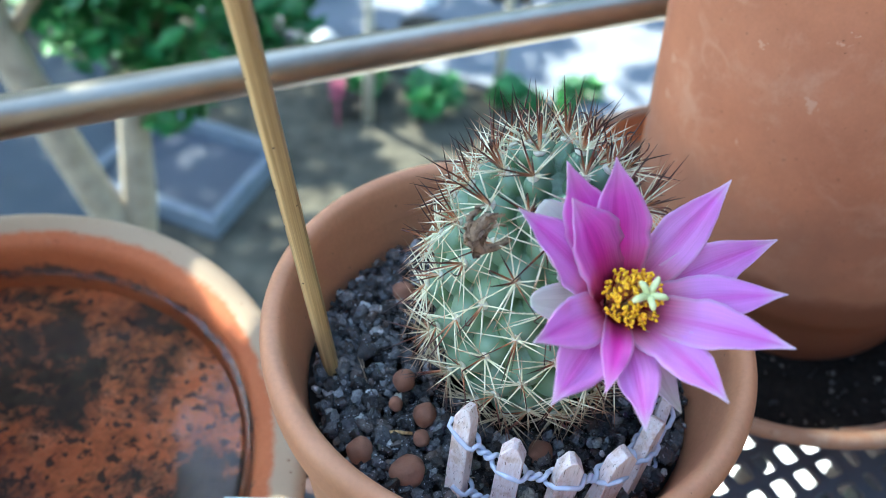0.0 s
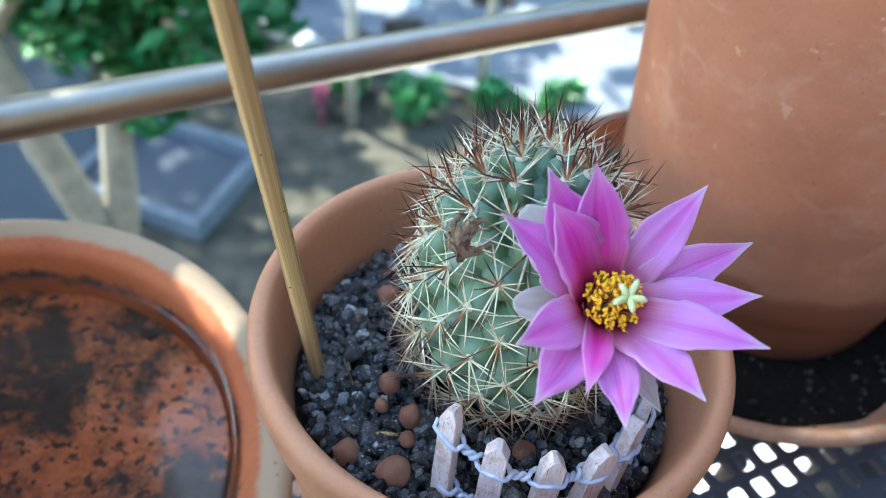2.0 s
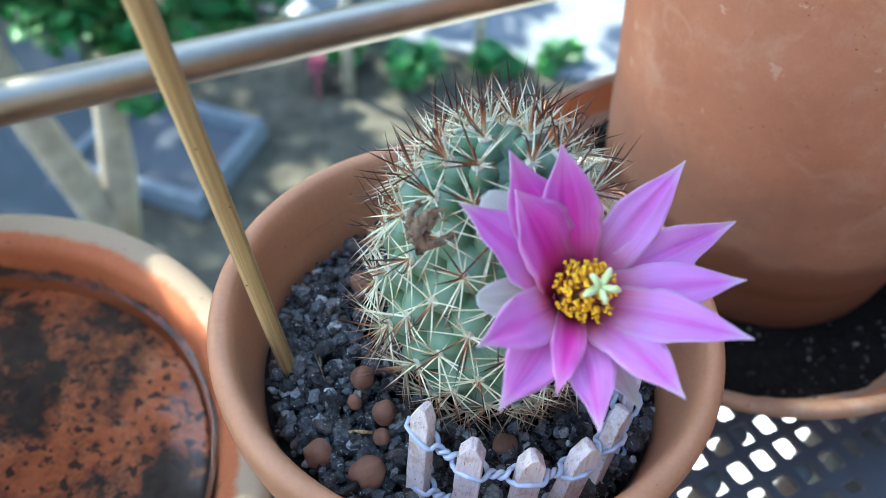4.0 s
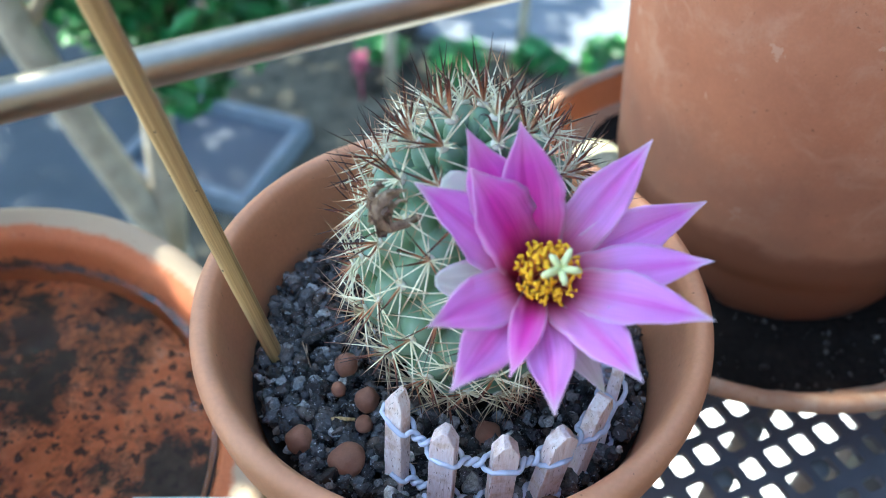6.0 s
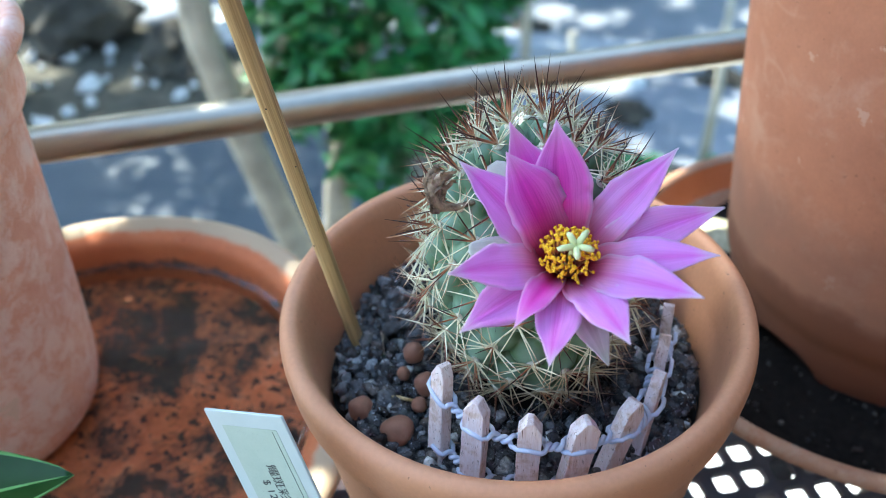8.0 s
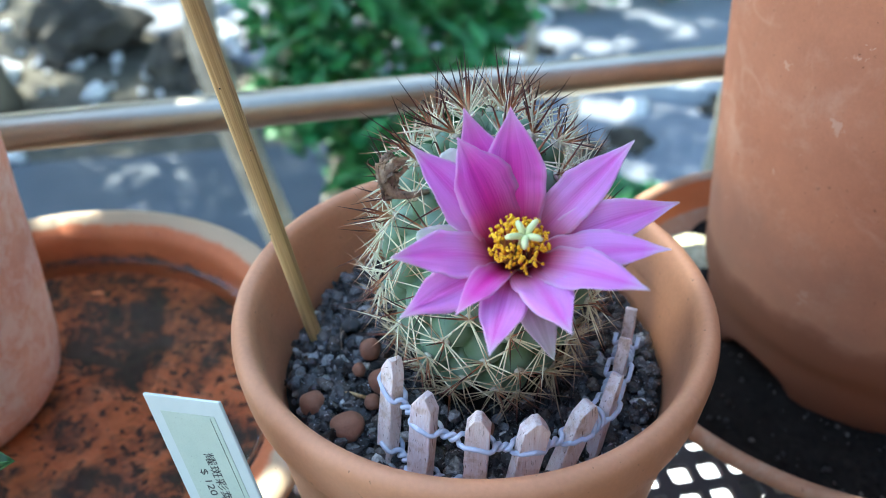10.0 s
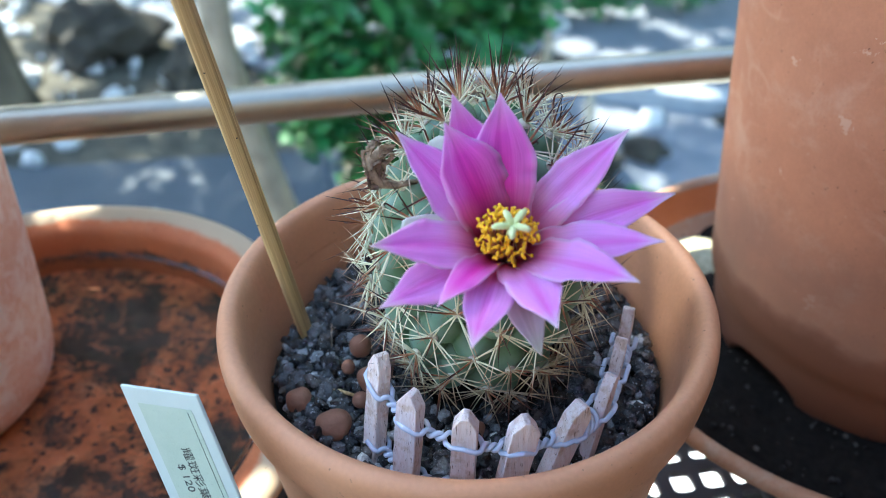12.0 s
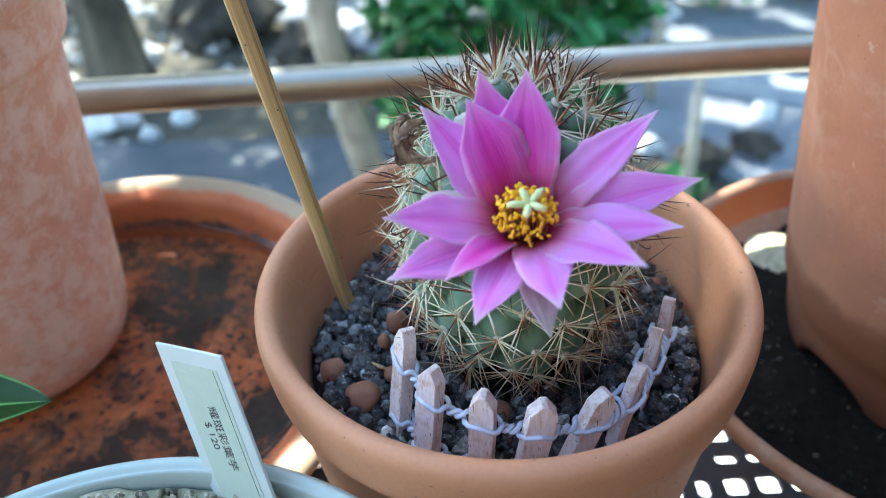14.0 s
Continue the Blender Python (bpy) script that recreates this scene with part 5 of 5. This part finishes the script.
# ---- garden below ----
LEAF = (np.array([(0, -1, 0), (0.33, -0.35, 0.06), (0.36, 0.1, 0.08), (0, 1, -0.1), (-0.36, 0.1, 0.08), (-0.33, -0.35, 0.06), (0, 0, 0)], float), [(0, 1, 6), (1, 2, 6), (2, 3, 6), (3, 4, 6), (4, 5, 6), (5, 0, 6)])


def crown(name, clumps, per, size, seed, parent, label):
    """Leaves in loose clumps: each clump a centre and radii."""
    r = random.Random(seed)
    places = []
    for c, rad in clumps:
        for k in range(per):
            d = Vector((r.gauss(0, 1), r.gauss(0, 1), r.gauss(0, 1))).normalized() * (r.random() ** 0.4)
            p = Vector((c[0] + d.x * rad[0], c[1] + d.y * rad[1], c[2] + d.z * rad[2])) - parent.location
            places.append((0, Matrix.Translation(p) @ Euler((r.uniform(-0.9, 0.9), r.uniform(-0.9, 0.9), r.uniform(0, 6.3))).to_matrix().to_4x4() @ Matrix.Scale(size * r.uniform(0.7, 1.3), 4)))
    ob = scatter(name, [LEAF], places, M_FOLIAGE)
    ob.parent = parent
    tagged(ob, label, kind="stuff")


def build_tree():
    tree = thing("garden_tree", (-1.02, 1.62, GROUND), "small garden tree with pale bark, forked trunk and green leaves", "tree")
    o = tree.location
    bm = bmesh.new()

    def limb(pts, r0, r1):
        pts = [Vector(p) - o for p in pts]
        n = len(pts) - 1
        tube(bm, pts, [r0 + (r1 - r0) * i / n for i in range(n + 1)], 14)

    limb([(-1.02, 1.62, GROUND), (-1.04, 1.60, -2.3), (-1.06, 1.57, -1.65), (-1.10, 1.545, -1.45), (-1.15, 1.51, -1.17), (-1.18, 1.46, -0.88), (-1.20, 1.42, -0.6), (-1.19, 1.42, -0.3), (-1.12, 1.50, 0.1)], 0.062, 0.036)
    limb([(-1.06, 1.57, -1.68), (-1.02, 1.60, -1.45), (-0.99, 1.62, -1.15), (-0.93, 1.66, -0.9), (-0.85, 1.70, -0.6)], 0.060, 0.024)
    limb([(-0.93, 1.66, -0.9), (-0.80, 1.70, -0.75), (-0.62, 1.75, -0.62)], 0.02, 0.008)
    limb([(-1.18, 1.46, -0.85), (-1.0, 1.55, -0.6), (-0.8, 1.6, -0.42)], 0.02, 0.008)
    part("trunk", bm, M_BARK, tree)
    clumps = [((-0.90, 1.60, -0.62), (0.20, 0.18, 0.22)), ((-0.70, 1.68, -0.58), (0.22, 0.2, 0.2)), ((-0.80, 1.66, -0.85), (0.2, 0.18, 0.2)), ((-0.62, 1.72, -0.80), (0.16, 0.15, 0.16)),
              ((-0.88, 1.64, -1.02), (0.13, 0.12, 0.16)), ((-0.56, 1.78, -0.50), (0.16, 0.15, 0.16)), ((-1.02, 1.56, -0.78), (0.13, 0.12, 0.17)), ((-1.0, 1.55, -0.5), (0.16, 0.15, 0.18)), ((-0.80, 1.62, -0.35), (0.26, 0.24, 0.2))]
    crown("crown", clumps, 230, 0.045, 2, tree, "loose green leaves")


build_tree()


def build_shrub(at, size, n, seed):
    s = thing("shrub", (at[0], at[1], GROUND), "low green garden shrub beside the road", "shrub", "shrubs by the road")
    r = random.Random(seed)
    bm = bmesh.new()
    for k in range(7):
        a = r.uniform(0, 6.3)
        tube(bm, [(0, 0, 0), (math.cos(a) * size * 0.3, math.sin(a) * size * 0.3, size * 0.5), (math.cos(a) * size * 0.6, math.sin(a) * size * 0.6, size * 0.8)], [0.012, 0.008, 0.004], 6)
    part("stem", bm, M_BARK, s)
    crown("foliage", [((at[0] + r.uniform(-1, 1) * size * 0.6, at[1] + r.uniform(-1, 1) * size * 0.4, GROUND + size * r.uniform(0.4, 0.8)), (size * 0.4,) * 3) for _ in range(6)], n, 0.07, seed, s, "green leaves")


for k, (x, y, s) in enumerate(((-0.35, 4.35, 0.27), (0.15, 4.6, 0.20), (0.62, 4.75, 0.17), (-2.6, 6.9, 0.6), (-3.3, 7.3, 0.7), (-1.6, 8.8, 0.6), (-0.9, 4.55, 0.22), (-2.2, 7.7, 0.55), (-1.45, 7.9, 0.5), (-0.8, 8.4, 0.5), (0.5, 8.3, 0.5), (1.4, 7.9, 0.5))):
    build_shrub((x, y), s, 60, 50 + k)


def build_pole(x, y, h, r0):
    bm = bmesh.new()
    tube(bm, [(0, 0, 0), (0.01, 0.0, h * 0.5), (-0.02, 0.01, h)], [r0, r0 * 0.85, r0 * 0.6], 10)
    ob = part("sapling_trunk", bm, M_BARK)
    ob.location = (x, y, GROUND)
    tagged(ob, "thin pale bare trunk of a young tree", "sapling", "young trunks in the garden")


for x, y, h, r0 in ((-0.80, 4.25, 1.2, 0.04), (0.03, 4.70, 1.5, 0.035), (-1.75, 5.6, 2.2, 0.05), (-1.5, 5.8, 2.3, 0.04)):
    build_pole(x, y, h, r0)


def build_rock(x, y, s, mat, label, seed):
    r = random.Random(seed)
    vs, fs = stone_verts(r, 3)
    me = bpy.data.meshes.new("rock")
    me.from_pydata((vs * s).tolist(), [], fs)
    me.materials.append(mat)
    ob = new("rock", me)
    ob.location = (x, y, GROUND + s * 0.35)
    ob.rotation_euler = (0, 0, r.uniform(0, 6))
    tagged(ob, label, "rock", "rocks in the garden")


rng = random.Random(77)
build_rock(-5.9, 5.5, 0.48, M_ROCK, "large dark garden boulder", 1)
build_rock(-4.6, 5.4, 0.35, M_ROCK, "dark rough garden rock", 2)
for k in range(70):
    x, y = rng.uniform(-8.5, 0.2), rng.uniform(2.4, 7.5)
    if -4.8 < x < -1.1 and 2.6 < y < 4.6:
        continue
    pale = rng.random() < 0.5
    build_rock(x, y, rng.uniform(0.06, 0.2), M_PALE_ROCK if pale else M_ROCK, "pale rounded garden stone" if pale else "dark rough garden rock", 100 + k)


def build_highlight_stones():
    # Pale stones added to stand in for bright glints in the blurred background.
    r = random.Random(31)
    places = []
    for k in range(520):
        x, y = r.uniform(-9.0, -0.6), r.uniform(2.6, 8.0)
        if (-4.8 < x < -1.1 and 2.6 < y < 4.6) or y > 4.8 - 0.21 * x + 0.2 and x > -4:
            continue
        if x > -2.4:
            continue
        places.append((r.randrange(24), Matrix.Translation((x, y, GROUND + 0.03)) @ turned(r) @ Matrix.Scale(r.choice((0.03, 0.04, 0.06, 0.10)), 4)))
    ob = scatter("highlight_stones", KINDS, places, M_PALE_ROCK, smooth=True)
    tagged(ob, "small pale stones added over the garden soil as bright specks", "stones", "", "stuff")


build_highlight_stones()


def build_frame():
    f = thing("metal_tray", (-1.75, 3.45, GROUND), "shallow grey metal tray frame on the ground", "tray")
    f.rotation_euler = (0, 0, radians(-14))
    for w, h, x, y in ((0.9, 0.06, 0, -0.36), (0.9, 0.06, 0, 0.36), (0.06, 0.72, -0.42, 0), (0.06, 0.72, 0.42, 0)):
        bm = bmesh.new()
        box(bm, (w, h, 0.14), Matrix.Translation((x, y, 0.07)), 0.008)
        part("side", bm, M_FRAME, f, smooth=False)
    bm = bmesh.new()
    box(bm, (0.8, 0.68, 0.02), Matrix.Translation((0, 0, 0.03)))
    part("base", bm, M_CRATE, f, smooth=False)


build_frame()
bm = bmesh.new()
rr = random.Random(9)
for k in range(26):
    d = Vector((rr.gauss(0, 1), rr.gauss(0, 1), rr.gauss(0, 1))) * 0.026
    bmesh.ops.create_icosphere(bm, subdivisions=1, radius=0.032, matrix=Matrix.Translation(d + Vector((0, 0, 0.3))) @ turned(rr) @ Matrix.Diagonal((1, 0.8, 0.4, 1)))
tube(bm, [(0, 0, 0), (0, 0, 0.3)], 0.012, 6)
ob = part("pink_flower_head", bm, M_PINK)
ob.location = (-0.98, 4.15, GROUND)
tagged(ob, "blurred pink flower head in the garden bed", "flower")


# ---- the old tree in the garden; its wide crown, out of view, is placed to shade the balcony ----
def build_canopy():
    tree = thing("shade_tree", (-5.75, 4.1, GROUND), "old leafy tree with a thick rough dark trunk and wide crown", "tree")
    o = tree.location
    bm = bmesh.new()
    tube(bm, [Vector(p) for p in ((0, 0, -0.05), (0.02, 0.01, 0.25), (0.03, 0.02, 0.8), (-0.04, 0.03, 1.8), (-0.02, 0.0, 3.0), (0.15, -0.05, 4.5), (0.3, -0.1, 6.5))], [0.36, 0.27, 0.22, 0.21, 0.20, 0.17, 0.09], 20)
    for v in bm.verts:
        a = math.atan2(v.co.y, v.co.x)
        k = 1 + 0.13 * math.sin(5 * a + v.co.z * 0.8) + 0.10 * noise.noise((v.co.x * 4, v.co.y * 4, v.co.z * 1.5))
        v.co.x, v.co.y = v.co.x * k, v.co.y * k
    for ends in (((0.05, -0.02, 3.6), (1.6, -1.3, 4.9), (3.3, -2.6, 5.5), (4.4, -3.4, 5.7)), ((0.15, -0.05, 4.5), (1.0, -0.2, 6.2), (2.1, -0.3, 7.4)), ((0.2, -0.05, 5.0), (-1.5, 1.5, 7.0), (-3.5, 3.0, 9.0)), ((0.2, -0.05, 5.4), (1.5, 2.0, 7.5), (2.5, 4.5, 9.5)), ((0.3, -0.1, 6.2), (-1.8, -0.6, 8.5), (-4.5, -0.5, 10.5))):
        tube(bm, [Vector(p) for p in ends], [0.10 * (1 - 0.28 * i) for i in range(len(ends))], 10)
    part("trunk", bm, M_DARK_BARK, tree)
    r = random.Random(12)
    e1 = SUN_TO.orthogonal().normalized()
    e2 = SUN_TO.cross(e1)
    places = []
    # unseen leaf patch set across the sun's path to keep the pots shaded
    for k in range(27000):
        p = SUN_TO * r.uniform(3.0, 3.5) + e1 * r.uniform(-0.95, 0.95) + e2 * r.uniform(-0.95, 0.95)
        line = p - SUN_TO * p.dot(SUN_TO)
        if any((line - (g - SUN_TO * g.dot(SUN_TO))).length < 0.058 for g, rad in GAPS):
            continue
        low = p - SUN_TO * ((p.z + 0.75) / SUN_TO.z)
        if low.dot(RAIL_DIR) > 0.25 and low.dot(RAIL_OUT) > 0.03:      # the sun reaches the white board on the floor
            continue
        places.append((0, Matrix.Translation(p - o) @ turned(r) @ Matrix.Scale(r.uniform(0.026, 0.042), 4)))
    for g, rad in GAPS:     # extra unseen leaves, left open only where sun spots should land
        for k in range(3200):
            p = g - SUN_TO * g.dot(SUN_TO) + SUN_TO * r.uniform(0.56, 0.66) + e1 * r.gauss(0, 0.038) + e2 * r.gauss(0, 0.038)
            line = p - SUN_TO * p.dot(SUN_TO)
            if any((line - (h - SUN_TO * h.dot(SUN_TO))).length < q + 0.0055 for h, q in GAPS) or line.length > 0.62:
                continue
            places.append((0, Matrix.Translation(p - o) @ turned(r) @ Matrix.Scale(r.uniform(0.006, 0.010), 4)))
    for k in range(5200):   # unseen bough over the garden's edge, added to darken the water's sky reflection
        d = Vector((r.gauss(0, 1), r.gauss(0, 1), r.gauss(0, 1))).normalized() * r.random() ** 0.4
        p = Vector((-3.6 + 1.6 * d.x, 3.8 + 1.2 * d.y, 4.4 + 0.8 * d.z))
        low = p - SUN_TO * ((p.z + 0.75) / SUN_TO.z)
        if low.dot(RAIL_OUT) > 0.66 and noise.noise(p * 2.2) < 0.30:
            places.append((0, Matrix.Translation(p - o) @ turned(r) @ Matrix.Scale(r.uniform(0.07, 0.11), 4)))
    # the high crown: dense leaves, with small openings that let sun flecks down to the ground
    slant = Vector((SUN_TO.x, SUN_TO.y, 0)) / SUN_TO.z
    flecks = np.array([(r.uniform(-9.5, 2.5), r.uniform(2.2, 8.5), min(0.26, r.lognormvariate(math.log(0.075), 0.5))) for _ in range(400)] + [(r.uniform(-1.0, 0.9), r.uniform(3.2, 4.9), r.uniform(0.05, 0.10)) for _ in range(26)])
    flecks = np.array([f for f in flecks if not (-5.6 < f[0] < -1.0 and f[1] < 4.9)])
    for k in range(78000):
        p = Vector((r.uniform(-13, 4), r.uniform(1.8, 13), 0))
        if noise.noise(Vector((p.x * 1.5, p.y * 1.5, 4.0))) + 0.5 * noise.noise(Vector((p.x * 3.4, p.y * 3.4, 9.0))) > (0.95 if -5.6 < p.x < -1.0 and p.y < 4.8 else 0.60 if -1.0 <= p.x < 0.9 and p.y < 4.7 else 0.40 if p.x > -4.2 else -0.05):
            continue
        size = r.uniform(0.09, 0.15)
        if (np.hypot(flecks[:, 0] - p.x, flecks[:, 1] - p.y) < flecks[:, 2] + 0.5 * size).any():
            continue
        h = r.uniform(5.0, 6.5)
        p = p + slant * h + Vector((0, 0, GROUND + h))
        places.append((0, Matrix.Translation(p - o) @ turned(r) @ Matrix.Scale(size, 4)))
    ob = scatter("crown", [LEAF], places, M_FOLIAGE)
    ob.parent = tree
    tagged(ob, "wide crown of green leaves placed out of view for shade, with gaps for sun spots", kind="stuff")


# Places and radii of the sun spots that the unseen leaves let through.
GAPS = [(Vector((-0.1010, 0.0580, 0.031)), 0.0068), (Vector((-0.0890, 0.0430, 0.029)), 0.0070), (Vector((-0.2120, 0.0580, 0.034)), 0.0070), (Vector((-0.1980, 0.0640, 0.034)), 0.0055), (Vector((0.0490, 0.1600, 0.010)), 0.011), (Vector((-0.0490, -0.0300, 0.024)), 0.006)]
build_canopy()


# ---- a row of trees across the road, added out of view to cut low sky light ----
def build_far_tree(x, y, h, seed):
    r = random.Random(seed)
    tree = thing("sky_blocking_tree", (x, y, GROUND), "tall dense green tree added out of view across the road to block sky light", "tree", "trees across the road")
    bm = bmesh.new()
    tube(bm, [(0, 0, 0), (0.1, 0.05, h * 0.35), (-0.1, 0.1, h * 0.7), (0, 0, h * 0.95)], [0.24, 0.19, 0.12, 0.03], 10)
    clumps = []
    for k in range(26):
        a, q, z = r.uniform(0, 6.283), r.uniform(0.2, 1.0), r.uniform(0.26, 1.0)
        wide = h * 0.42 * math.sin(math.pi * (0.18 + 0.72 * (z - 0.26) / 0.74)) * math.sqrt(q)
        c = Vector((math.cos(a) * wide, math.sin(a) * wide, z * h))
        if k % 4 == 0:
            tube(bm, [(0, 0, z * h * 0.7), (c.x * 0.5, c.y * 0.5, z * h * 0.9), c], [0.09, 0.05, 0.01], 6)
        clumps.append((c + tree.location, (h * 0.13, h * 0.13, h * 0.10)))
    part("trunk", bm, M_DARK_BARK, tree)
    crown("crown", clumps, 300, 0.26, seed, tree, "dense green leaves")


for k, (x, y, h) in enumerate(((-16.0, 21.0, 12.0), (-8.5, 20.5, 13.0), (-2.5, 17.5, 14.0), (3.5, 16.0, 16.0), (9.0, 14.0, 15.0), (13.0, 10.5, 12.0))):
    build_far_tree(x, y, h, 300 + k)
